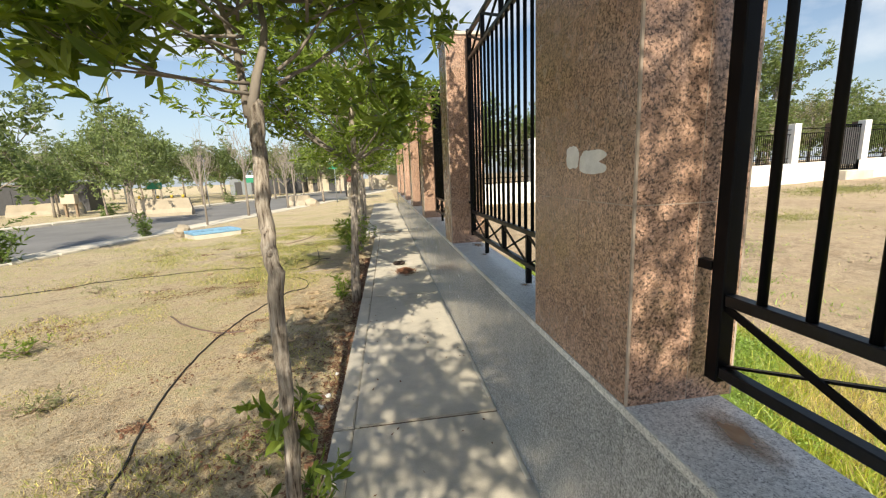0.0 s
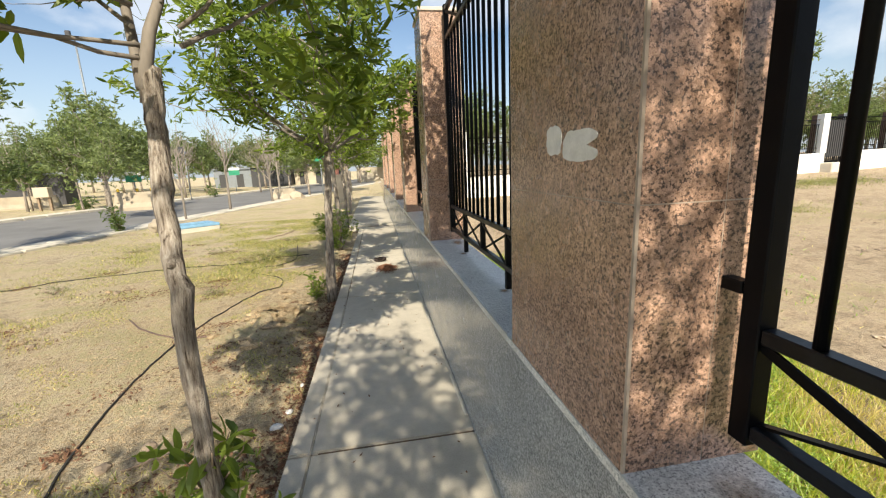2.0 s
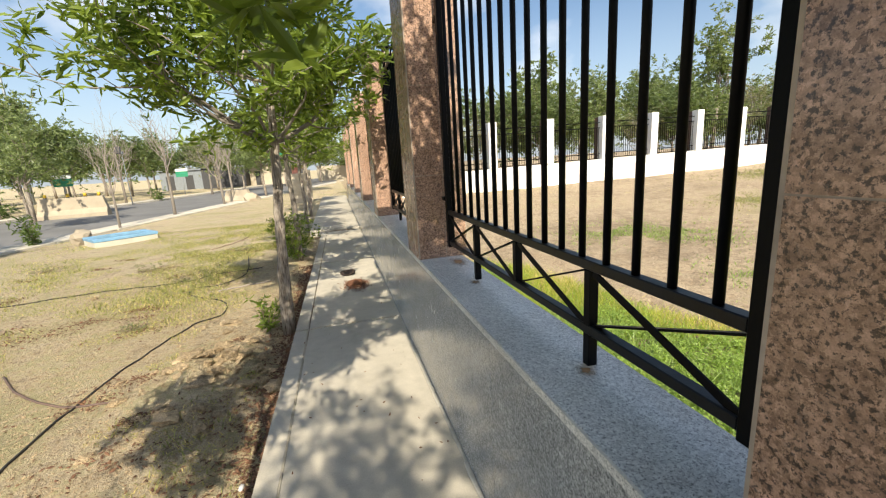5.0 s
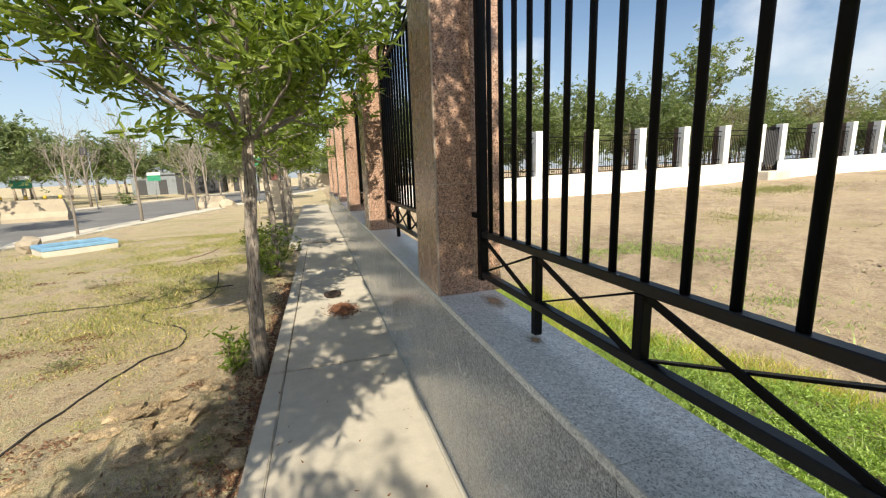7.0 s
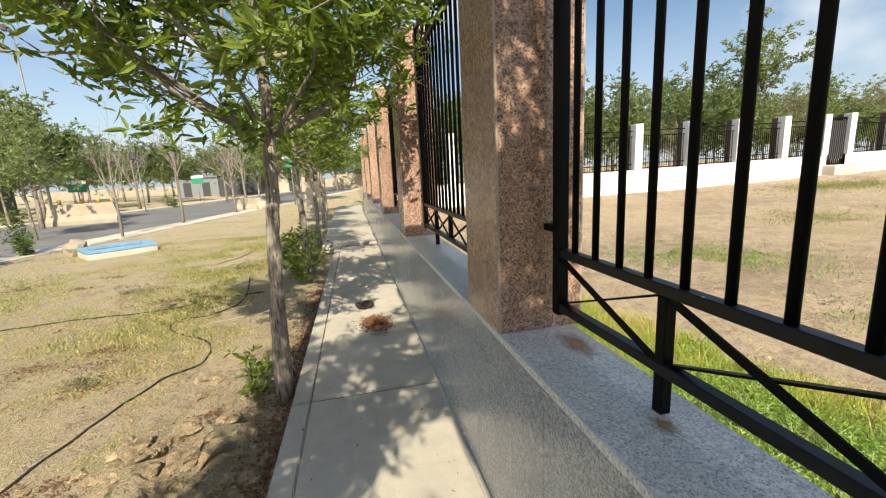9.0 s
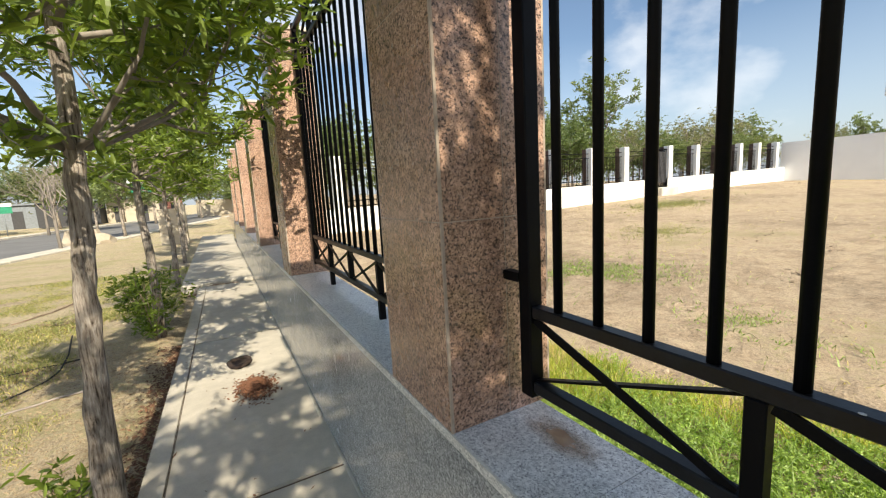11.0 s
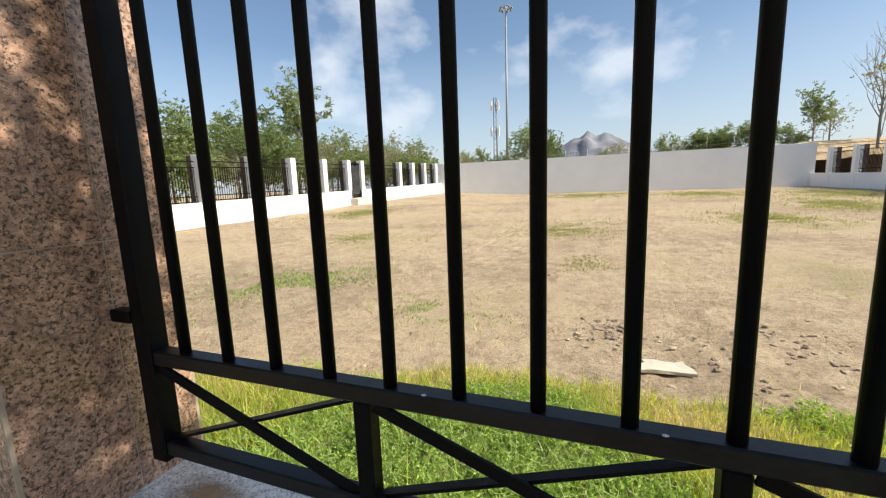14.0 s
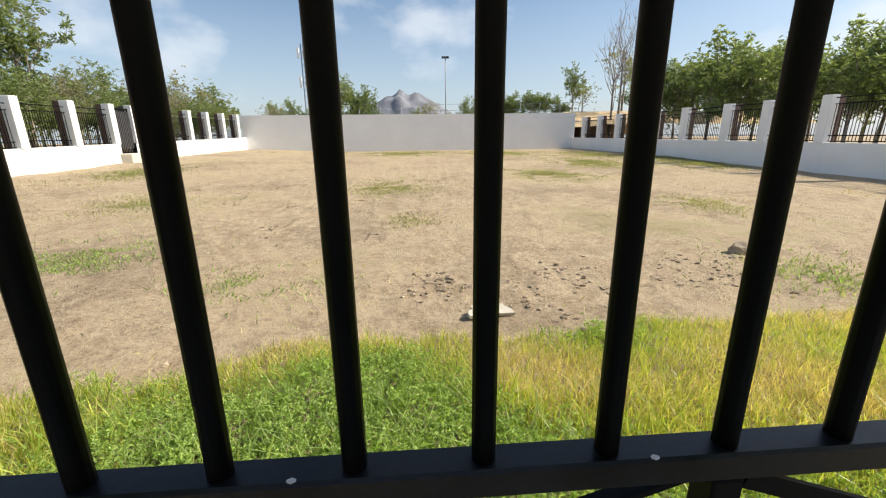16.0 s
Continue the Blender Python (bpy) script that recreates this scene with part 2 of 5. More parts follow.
M_LAWN = earth("dry_lawn_soil", (0.68, 0.54, 0.365), (0.93, 0.775, 0.54), (0.38, 0.355, 0.16), 0.48, 0.55, 0.06)
M_FIELD = earth("field_soil", (0.46, 0.35, 0.235), (0.64, 0.505, 0.35), (0.31, 0.285, 0.13), 0.52, 0.17, 0.03)
M_DIRT = earth("bare_dirt", (0.52, 0.39, 0.24), (0.72, 0.55, 0.35), (0.2, 0.16, 0.08), 0.85, 0.8)


def leaf_mat(name, a, c, trans=0.45):
    m, nt, b = mat(name, 0.42, 0, 0.4)
    geo = nt.nodes.new("ShaderNodeNewGeometry")
    col = ramp(nt, geo.outputs["Random Per Island"], (0.0, a), (0.75, c), (1.0, tuple(min(1, k * 1.35) for k in c)))
    nt.links.new(col, b.inputs["Base Color"])
    t = nt.nodes.new("ShaderNodeBsdfTranslucent")
    nt.links.new(mix(nt, 1.0, col, (1.5, 1.5, 0.7), "MULTIPLY"), t.inputs["Color"])
    s = nt.nodes.new("ShaderNodeMixShader")
    s.inputs[0].default_value = trans
    nt.links.new(b.outputs[0], s.inputs[1])
    nt.links.new(t.outputs[0], s.inputs[2])
    nt.links.new(s.outputs[0], nt.nodes["Material Output"].inputs["Surface"])
    return m


M_LEAF = leaf_mat("tree_leaves", (0.072, 0.12, 0.02), (0.20, 0.265, 0.05))
M_LEAF_DARK = leaf_mat("dark_leaves", (0.07, 0.12, 0.035), (0.14, 0.20, 0.06))
# distant trees: haze is put into these paler, duller leaf colours
M_LEAF_HAZED_DARK = leaf_mat("hazed_dark_leaves", (0.10, 0.14, 0.065), (0.19, 0.24, 0.11))
M_LEAF_HAZED = leaf_mat("hazed_leaves", (0.12, 0.16, 0.075), (0.23, 0.28, 0.125))
M_DUSTY = leaf_mat("dusty_leaves", (0.17, 0.18, 0.105), (0.28, 0.28, 0.17))
M_GRASS = leaf_mat("green_grass", (0.16, 0.25, 0.07), (0.33, 0.43, 0.15))
M_LAWN_GRASS = leaf_mat("lawn_grass", (0.20, 0.22, 0.075), (0.36, 0.36, 0.155))
M_CLOVER = leaf_mat("clover_leaves", (0.19, 0.29, 0.075), (0.38, 0.49, 0.15))
M_GRASS_Y = leaf_mat("yellow_grass", (0.23, 0.33, 0.045), (0.47, 0.49, 0.12))
M_GRASS_DRY = leaf_mat("dry_grass", (0.40, 0.35, 0.14), (0.62, 0.53, 0.27))


# ---- mesh helpers ----
def mesh_ob(name, bm, material, parent=None, label="", smooth=False):
    me = bpy.data.meshes.new(name)
    bm.to_mesh(me)
    bm.free()
    for k in (material if isinstance(material, (list, tuple)) else [material]):
        me.materials.append(k)
    if smooth:
        me.shade_smooth()
    ob = new(name, me)
    if parent:
        ob.parent = parent
    if label:
        ob["label"] = label
    return ob


def part(name, bm, material, parent, label="", smooth=False):
    return mesh_ob(name, bm, material, parent, label, smooth)


def empty(name, loc=(0, 0, 0), rz=0.0):
    e = new(name)
    e.matrix_world = pose(*loc, 0, 0, rz)
    e.empty_display_size = 0.1
    return e


def box(bm, x0, y0, z0, x1, y1, z1, bevel=0.0):
    r = bmesh.ops.create_cube(bm, size=1.0)
    vs = r["verts"]
    bmesh.ops.scale(bm, verts=vs, vec=(x1 - x0, y1 - y0, z1 - z0))
    bmesh.ops.translate(bm, verts=vs, vec=((x0 + x1) / 2, (y0 + y1) / 2, (z0 + z1) / 2))
    if bevel:
        es = list({e for v in vs for e in v.link_edges})
        bmesh.ops.bevel(bm, geom=es, offset=bevel, segments=1, affect="EDGES")
    return bm


def boxed(*a, bevel=0.0):
    return box(bmesh.new(), *a, bevel=bevel)


def bar_between(bm, a, b, w, h, bevel=0.0):
    """A square or flat bar from a to b: w across, h along the upright."""
    a, b = Vector(a), Vector(b)
    d = b - a
    q = d.to_track_quat("Y", "Z").to_matrix().to_4x4()
    m = Matrix.Translation((a + b) / 2) @ q
    r = bmesh.ops.create_cube(bm, size=1.0, matrix=m @ Matrix.Diagonal((w, d.length, h, 1)))
    if bevel:
        bmesh.ops.bevel(bm, geom=list({e for v in r["verts"] for e in v.link_edges}), offset=bevel, segments=1, affect="EDGES")
    return bm


def tube(bm, pts, radii, sides=8, wob=0.0, seed=0):
    """A tapering tube along points, closed at both ends."""
    rng = random.Random(seed)
    rings = []
    up = Vector((0.31, 0.77, 0.11))
    for i, p in enumerate(pts):
        p = Vector(p)
        d = (Vector(pts[min(i + 1, len(pts) - 1)]) - Vector(pts[max(i - 1, 0)])).normalized()
        s = d.cross(up)
        if s.length < 0.05:
            s = d.cross(Vector((1, 0, 0)))
        s.normalize()
        t = d.cross(s)
        rr = radii[i] if isinstance(radii, (list, tuple)) else radii
        rings.append([bm.verts.new(p + (s * math.cos(2 * math.pi * k / sides) + t * math.sin(2 * math.pi * k / sides)) * rr * (1 + wob * (rng.random() - 0.5))) for k in range(sides)])
    for a, b in zip(rings, rings[1:]):
        for k in range(sides):
            f = bm.faces.new((a[k], a[(k + 1) % sides], b[(k + 1) % sides], b[k]))
            f.smooth = True
    bm.faces.new(rings[0][::-1])
    bm.faces.new(rings[-1])
    return bm


def mesh_from(name, verts, faces, material, parent=None, label=""):
    me = bpy.data.meshes.new(name)
    me.from_pydata(verts, [], faces)
    me.materials.append(material)
    ob = new(name, me)
    if parent:
        ob.parent = parent
    if label:
        ob["label"] = label
    return ob


def put_mesh(name, me, parent, loc, rz=0.0):
    ob = new(name, me)
    ob.parent = parent
    ob.matrix_basis = pose(*loc, 0, 0, rz)
    return ob


# ---- plan ----
FACE, BACK, COPE = 0.645, 0.985, 0.86          # street face of the fence wall, back of its piers, top of its coping
TOP = 2.775
FIELD_Z = -0.30
# piers: near y, far y, course joints above the coping
PIERS = [(-6.96, -6.55, 0.55), (-4.33, -3.92, 0.55), (-1.70, -1.29, 0.55), (0.95, 1.645, 0.573), (3.866, 4.275, 0.55), (6.47, 6.88, 0.55), (9.08, 9.60, 0.58), (11.8, 12.4, 0.58), (14.6, 15.1, 0.58), (17.4, 17.9, 0.58)]
JOINTS = [-6.10, -3.29, -0.48, 2.33, 5.14, 7.95, 10.76]


def sm(a, b, v):
    v = max(0.0, min(1.0, (v - a) / (b - a)))
    return v * v * (3 - 2 * v)


def kerb_x(y):
    """The road's near edge."""
    return -9.0 + 0.235 * (y - 11.0)


def pave_x(y):
    """The pavement's free edge."""
    return -0.41 + 0.0145 * (y - 1.8)


def ground_z(x, y):
    n = noise.noise((x * 0.35, y * 0.35, 0.0)) * 0.5 + noise.noise((x * 1.3, y * 1.3, 3.0)) * 0.28 + noise.noise((x * 5.0, y * 5.0, 7.0)) * (0.24 if x < -0.5 else 0.14)
    near = 1.0 - sm(20, 60, math.hypot(x, y))
    if x < 0.8:
        z = -0.10 + 0.07 * n * near
        z += 0.10 * math.exp(-(((x + 0.95) / 0.40) ** 2 + ((y - 4.7) / 0.55) ** 2)) * (1 + 1.2 * noise.noise((x * 7, y * 7, 1.0)) + 0.8 * noise.noise((x * 13, y * 13, 5.0)))
        z += 0.05 * math.exp(-(((x + 2.6) / 0.5) ** 2 + ((y - 3.9) / 0.3) ** 2))
        z -= 0.05 * math.exp(-((x - pave_x(y) + 0.10) / 0.16) ** 2)
        r = kerb_x(y)
        z -= 0.12 * sm(r + 0.1, r - 0.3, x) * sm(r - 11.0, r - 10.6, x)
        if pave_x(y) + 0.05 < x:
            z = min(z, -0.16) if y < 11.2 else z + 0.08 * sm(11.2, 11.6, y)
        return z
    z = FIELD_Z + (0.10 * n + 0.03 * noise.noise((x * 9, y * 9, 2.0))) * near
    z += 0.30 * sm(9, 19, y) + 0.65 * sm(6, 43, x)
    z -= 0.06 * sm(2.0, 1.0, x)
    return z


def steps(*spans):
    out = []
    for a, b, s in spans:
        k = max(1, round((b - a) / s))
        out += [a + (b - a) * i / k for i in range(k)]
    return out + [spans[-1][1]]


gx = steps((-900, -200, 140), (-200, -40, 16), (-40, -12, 1.0), (-12, -5, 0.25), (-5, -0.3, 0.075), (-0.3, 0.9, 0.15), (0.9, 7, 0.085), (7, 14, 0.2), (14, 46, 0.8), (46, 120, 9), (120, 900, 130))
gy = steps((-900, -120, 130), (-120, -24, 8), (-24, -4, 0.7), (-4, -0.5, 0.2), (-0.5, 9, 0.075), (9, 22, 0.2), (22, 60, 0.9), (60, 160, 10), (160, 900, 120))
verts = [(x, y, ground_z(x, y)) for y in gy for x in gx]
nx = len(gx)
faces = [(j * nx + i, j * nx + i + 1, (j + 1) * nx + i + 1, (j + 1) * nx + i) for j in range(len(gy) - 1) for i in range(nx - 1)]
ground = mesh_from("ground", verts, faces, M_LAWN)
ground.data.materials.append(M_FIELD)
ground.data.shade_smooth()
for f, (a, b, c, d) in zip(ground.data.polygons, faces):
    if verts[a][0] > 0.79:
        f.material_index = 1
tagged(ground, "dry sandy ground with thin patchy grass", "ground", kind="structure")

# ---- pavement: cast slabs with an edge strip ----
pavement = tagged(empty("pavement"), "weathered light concrete pavement in long cast slabs", "pavement", kind="structure")
for a, b in zip(JOINTS, JOINTS[1:] + [11.35]):
    for name, u0, u1 in (("edge_strip", 0.0, 0.125), ("slab", 0.129, None)):
        bm = boxed(0, a + 0.010, -0.17, 1, b - 0.009, 0.0 if name == "slab" else -0.002)
        for v in bm.verts:
            e = pave_x(v.co.y)
            v.co.x = e + u0 if v.co.x < 0.5 else (FACE + 0.05 if u1 is None else e + u1)
        es = [e for e in bm.edges if all(v.co.z > -0.05 for v in e.verts)]
        bmesh.ops.bevel(bm, geom=es, offset=0.008, segments=2, affect="EDGES")
        part(name, bm, M_CONC, pavement)
bm = boxed(-0.24, JOINTS[0], -0.17, FACE + 0.02, 11.3, -0.010)
part("joint_filler", bm, M_JOINT, pavement, "soil-filled joints between the slabs")
rng = random.Random(12)
y = -3.0
while y < 11.0:
    ln = rng.uniform(0.25, 0.9)
    bm = boxed(FACE - rng.uniform(0.012, 0.03), y, 0.0, FACE + 0.004, y + ln, rng.uniform(0.006, 0.014), bevel=0.003)
    part("mortar_fillet", bm, M_KERB, pavement, "pale mortar along the plinth's foot")
    y += ln + (rng.uniform(0.05, 0.5) if rng.random() < 0.4 else 0.004)
path_far = boxed(-0.55, 11.55, -0.2, FACE + 0.05, 24.0, 0.035, bevel=0.02)
tagged(mesh_ob("pavement_far", path_far, M_CONC), "sandy continuation of the concrete pavement", "pavement", kind="structure")

# ---- plinth of the fence, faced with granite ----
plinth = tagged(empty("wall_plinth"), "low fence wall faced and capped with grey granite", "wall", kind="structure")
part("core", boxed(FACE + 0.008, -9, -0.5, 0.925, 19, COPE - 0.031), M_MORTAR, plinth)
cuts = sorted([-6.55, -4.33, -3.92, -1.70, -1.29, 0.30, 0.96, 1.72, 2.62, 3.52, 4.20, 5.30, 6.40, 7.4, 8.4, 9.4, 10.4, 11.4, 12.4, 13.6, 14.8, 16, 17.2, 18.4])
for a, b in zip(cuts, cuts[1:]):
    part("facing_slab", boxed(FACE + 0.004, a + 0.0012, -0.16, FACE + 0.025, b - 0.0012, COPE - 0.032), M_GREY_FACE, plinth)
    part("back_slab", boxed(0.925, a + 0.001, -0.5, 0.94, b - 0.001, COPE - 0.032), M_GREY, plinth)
    bm = boxed(FACE, a + 0.0008, COPE - 0.030, 0.945, b - 0.0008, COPE)
    es = [e for e in bm.edges if all(abs(v.co.x - FACE) < 1e-5 and v.co.z > COPE - 0.001 for v in e.verts)]
    r = bmesh.ops.bevel(bm, geom=es, offset=0.004, segments=1, affect="EDGES")
    for f in r["faces"]:
        f.material_index = 1
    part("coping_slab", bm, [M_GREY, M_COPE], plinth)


# ---- piers ----
def pier(y0, y1, course, back=BACK):
    p = tagged(empty("fence_pier", (FACE, y0, COPE)), "square fence pier clad in polished brown speckled granite", "pier", "fence piers")
    w, d = y1 - y0, back - FACE
    t = 0.02
    part("core", boxed(0.0009, 0.0009, 0, d - 0.0009, w - 0.0009, TOP - COPE - 0.005), M_MORTAR, p)
    z = 0.0
    seams = [0, w] if w < 0.5 else [0, w * 0.43, w]
    while z < TOP - COPE - 0.01:
        z1 = min(z + course, TOP - COPE)
        g = 0.0014
        for a, b in zip(seams, seams[1:]):
            a2, b2 = a + (0.008 if a == 0 else g), b - (0.008 if b == w else g)
            part("granite_tile", boxed(0, a2, z + g, t, b2, z1 - g), M_PINK, p)
            part("granite_tile", boxed(d - t, a2, z + g, d, b2, z1 - g), M_PINK, p)
        for ya, yb in ((0.0, t), (w - t, w)):
            part("granite_tile", boxed(0.008, ya, z + g, d * 0.56 - g, yb, z1 - g), M_PINK, p)
            part("granite_tile", boxed(d * 0.56 + g, ya, z + g, d - 0.008, yb, z1 - g), M_PINK, p)
        z = z1
    for cx, sx in ((0.0, 1), (d, -1)):
        for cy, sy in ((0.0, 1), (w, -1)):
            bm = bmesh.new()
            pts = [(cx + sx * 0.0005, cy + sy * 0.009), (cx + sx * 0.009, cy + sy * 0.0005), (cx + sx * 0.016, cy + sy * 0.016)]
            lo = [bm.verts.new((*q, 0)) for q in pts]
            hi = [bm.verts.new((*q, TOP - COPE)) for q in pts]
            for i in range(3):
                bm.faces.new((lo[i], lo[(i + 1) % 3], hi[(i + 1) % 3], hi[i]))
            bm.faces.new(lo), bm.faces.new(hi)
            bmesh.ops.recalc_face_normals(bm, faces=bm.faces)
            part("mitred_edge", bm, M_MITRE, p, "pale sawn edge strip")
    part("cap", boxed(-0.012, -0.012, TOP - COPE, d + 0.012, w + 0.012, TOP - COPE + 0.035, bevel=0.006), M_CAP, p, "pale stone cap slab")
    return p


for i, (a, b, c) in enumerate(PIERS):
    pier(a, b, c, 1.05 if a > 11 else BACK)

# filler smeared on the wide pier
bm = bmesh.new()
rng = random.Random(5)
for cy, cz, ry, rz in ((1.302, 1.573, 0.043, 0.036), (1.166, 1.553, 0.080, 0.036)):
    ring = []
    for k in range(40):
        a = 2 * math.pi * k / 40
        e = 4.0
        cu, su = math.cos(a), math.sin(a)
        rad = (abs(cu) ** e + abs(su) ** e) ** (-1 / e) * (1 + 0.10 * noise.noise((cy * 9 + cu * 2.2, su * 2.2, 4.0)) + 0.07 * noise.noise((cy * 31 + cu * 7, su * 7, 1.0)))
        yy, zz = cy + ry * rad * cu, cz + rz * rad * su
        if ry > 0.06 and cu < -0.8 and abs(su) < 0.35:
            yy += 0.05 * (1 - abs(su) / 0.35)
        ring.append(bm.verts.new((FACE - 0.0022, yy, zz)))
    bm.faces.new(ring)
ext = bmesh.ops.extrude_face_region(bm, geom=bm.faces[:])
bmesh.ops.translate(bm, verts=[g for g in ext["geom"] if isinstance(g, bmesh.types.BMVert)], vec=(0.002, 0, 0))
bmesh.ops.recalc_face_normals(bm, faces=bm.faces)
tagged(mesh_ob("filler_patch", bm, M_PLASTER), "smeared white filler patch on the brown granite pier", "patch")


# ---- iron fence between the piers ----
FX = 0.85


def fence(length, nbars, first):
    """A panel whose origin is its far end, on the coping; it runs towards -y."""
    f = empty("iron_fence")
    L = length
    z0, z1, z2, z3 = 0.095, 0.33, 1.665, 1.915   # undersides and tops of the two lattices
    for y in (0.0, -L):
        post = part("end_post", boxed(-0.021, y - 0.021, 0.085, 0.021, y + 0.021, z3 + 0.02, bevel=0.003), M_IRON, f)
        out = 1 if y == 0 else -1
        for z in (0.385, 1.45):
            part("bracket", boxed(-0.024, min(y + 0.021 * out, y + 0.085 * out), z, 0.004, max(y + 0.021 * out, y + 0.085 * out), z + 0.025, bevel=0.002), M_IRON, post)
    for za in (z0, z1 - 0.035, z2, z3 - 0.035):
        part("rail", boxed(-0.017, -L + 0.022, za + (0.006 if za in (z0, z2) else 0.005), 0.017, -0.022, za + (0.035 if za not in (z0, z2) else 0.036), bevel=0.003), M_RAIL, f)
    me = None
    for k in range(nbars):
        y = first - 0.1134 * k
        if me is None:
            bm = bmesh.new()
            tube(bm, [(0, 0, z1 - 0.004), (0, 0, z2 + 0.004)], 0.0108, 12)
            ob = part("bar", bm, M_IRON, f)
            ob.matrix_basis = pose(0, y, 0)
            me = ob.data
        else:
            put_mesh("bar", me, f, (0, y, 0))
    n = 4
    for k in range(n + 1):
        y = -L * k / n
        if 0 < k < n:
            part("foot_post" if k != 2 else "lattice_post", boxed(-0.0155, y - 0.0155, -0.014 if k != 2 else z0 + 0.010, 0.0155, y + 0.0155, z1 - 0.0305, bevel=0.0025), M_IRON, f)
            part("top_post", boxed(-0.0155, y - 0.0155, z2 + 0.0365, 0.0155, y + 0.0155, z3 - 0.0305, bevel=0.0025), M_IRON, f)
        if k < n:
            ya, yb = y - 0.021, -L * (k + 1) / n + 0.021
            for lo, hi in ((z0 + 0.035, z1 - 0.035), (z2 + 0.035, z3 - 0.035)):
                part("brace", bar_between(bmesh.new(), (-0.008, ya, hi), (-0.008, yb, lo), 0.006, 0.02), M_IRON, f)
                part("brace", bar_between(bmesh.new(), (0.006, ya, lo), (0.006, yb, hi), 0.018, 0.006), M_IRON, f)
    return f


for (a0, a1, _), (b0, b1, _) in zip(PIERS[:7], PIERS[1:7]):
    L = b0 - a1 - 0.215
    first = -0.110 if a0 == -1.70 else -0.096
    nb = int((L + first - 0.06) / 0.1134) + 1
    f = fence(L, nb, first)
    f.matrix_world = pose(FX + (0.016 if a0 == -1.70 else 0.0), b0 - (0.066 if a0 == -1.70 else 0.078), COPE + (0.012 if a0 == -1.70 else 0.0))
    tagged(f, "black-painted iron bar fence with crossed lattice rails", "fence", "iron fence panels")

# white paint chips on the middle rail
for y, x in ((3.176, FX - 0.013), (2.86, FX - 0.014)):
    bm = bmesh.new()
    bmesh.ops.create_icosphere(bm, subdivisions=1, radius=0.0034, matrix=Matrix.Translation((x, y, 1.1905)) @ Matrix.Diagonal((1, 1.4, 0.3, 1)))
    tagged(mesh_ob("paint_chip", bm, M_LITTER), "small white paint chip on the fence rail", "paint chip")

# ---- road, kerb, verge ----
bm = bmesh.new()
for y0, y1 in zip(steps((-60, 150, 6))[:-1], steps((-60, 150, 6))[1:]):
    q = [bm.verts.new((kerb_x(y) + o, y, -0.165)) for y, o in ((y0, -10.6), (y0, -0.35), (y1, -0.35), (y1, -10.6))]
    bm.faces.new(q)
bmesh.ops.remove_doubles(bm, verts=bm.verts, dist=0.001)
tagged(mesh_ob("road", bm, M_ASPHALT), "grey asphalt park road", "road", kind="structure")
kerb = tagged(empty("kerb"), "pale concrete kerb beside the road", "kerb", kind="structure")
for side in (0.0, -10.6):
    for y in steps((-6, 60, 1.1)):
        bm = boxed(-0.35, 0.008, -0.3, 0.62, 1.09, -0.045, bevel=0.015)
        ob = part("kerb_stone", bm, M_KERB, kerb)
        ob.matrix_basis = Matrix.Translation((kerb_x(y) + side, y, 0)) @ Matrix.Shear("XZ", 4, (0, 0)) @ pose(0, 0, 0, 0, 0, -math.degrees(math.atan(0.235)))


# ---- trees ----
def leaf_cloud(tips, n, spread, length, width, seed, droop=0.25, fine=False):
    """Lance-shaped folded leaves scattered round twig points."""
    rng = random.Random(seed)
    vs, fs = [], []
    hub, axis = None, None
    for i in range(n):
        if i % 6 == 0:
            hub = Vector(rng.choice(tips)) + Vector((rng.gauss(0, spread), rng.gauss(0, spread), rng.gauss(0, spread * 0.8)))
            axis = Vector((rng.gauss(0, 0.6), rng.gauss(0, 0.6), rng.gauss(0.75 - droop, 0.5)))
        c = hub + axis * length * rng.uniform(-0.5, 0.3)
        d = (axis * 0.6 + Vector((rng.gauss(0, 1), rng.gauss(0, 1), rng.gauss(0.0, 0.55)))).normalized()
        s = d.cross(Vector((rng.gauss(0, 1), rng.gauss(0, 1), rng.gauss(0, 1) + 0.6)))
        if s.length < 0.1:
            continue
        s.normalize()
        u = s.cross(d)
        k = rng.uniform(0.65, 1.25)
        l, w = length * k, width * k
        i = len(vs)
        if fine:
            e1, e2, m1, m2 = c + d * l * 0.28 + u * w * 0.16, c + d * l * 0.68 + u * w * 0.10 - u * l * 0.05, c + d * l * 0.28, c + d * l * 0.68 - u * l * 0.05
            vs += [c, e1 + s * w * 0.46, e2 + s * w * 0.42, c + d * l - u * l * 0.13, e2 - s * w * 0.42, e1 - s * w * 0.46, m1, m2]
            fs += [(i, i + 1, i + 6), (i + 1, i + 2, i + 7, i + 6), (i + 2, i + 3, i + 7), (i, i + 6, i + 5), (i + 6, i + 7, i + 4, i + 5), (i + 7, i + 3, i + 4)]
        else:
            vs += [c, c + d * l * 0.35 + s * w * 0.5 + u * w * 0.2, c + d * l - u * l * 0.1, c + d * l * 0.35 - s * w * 0.5 + u * w * 0.2]
            fs += [(i, i + 1, i + 2), (i, i + 2, i + 3)]
    return [tuple(v) for v in vs], fs


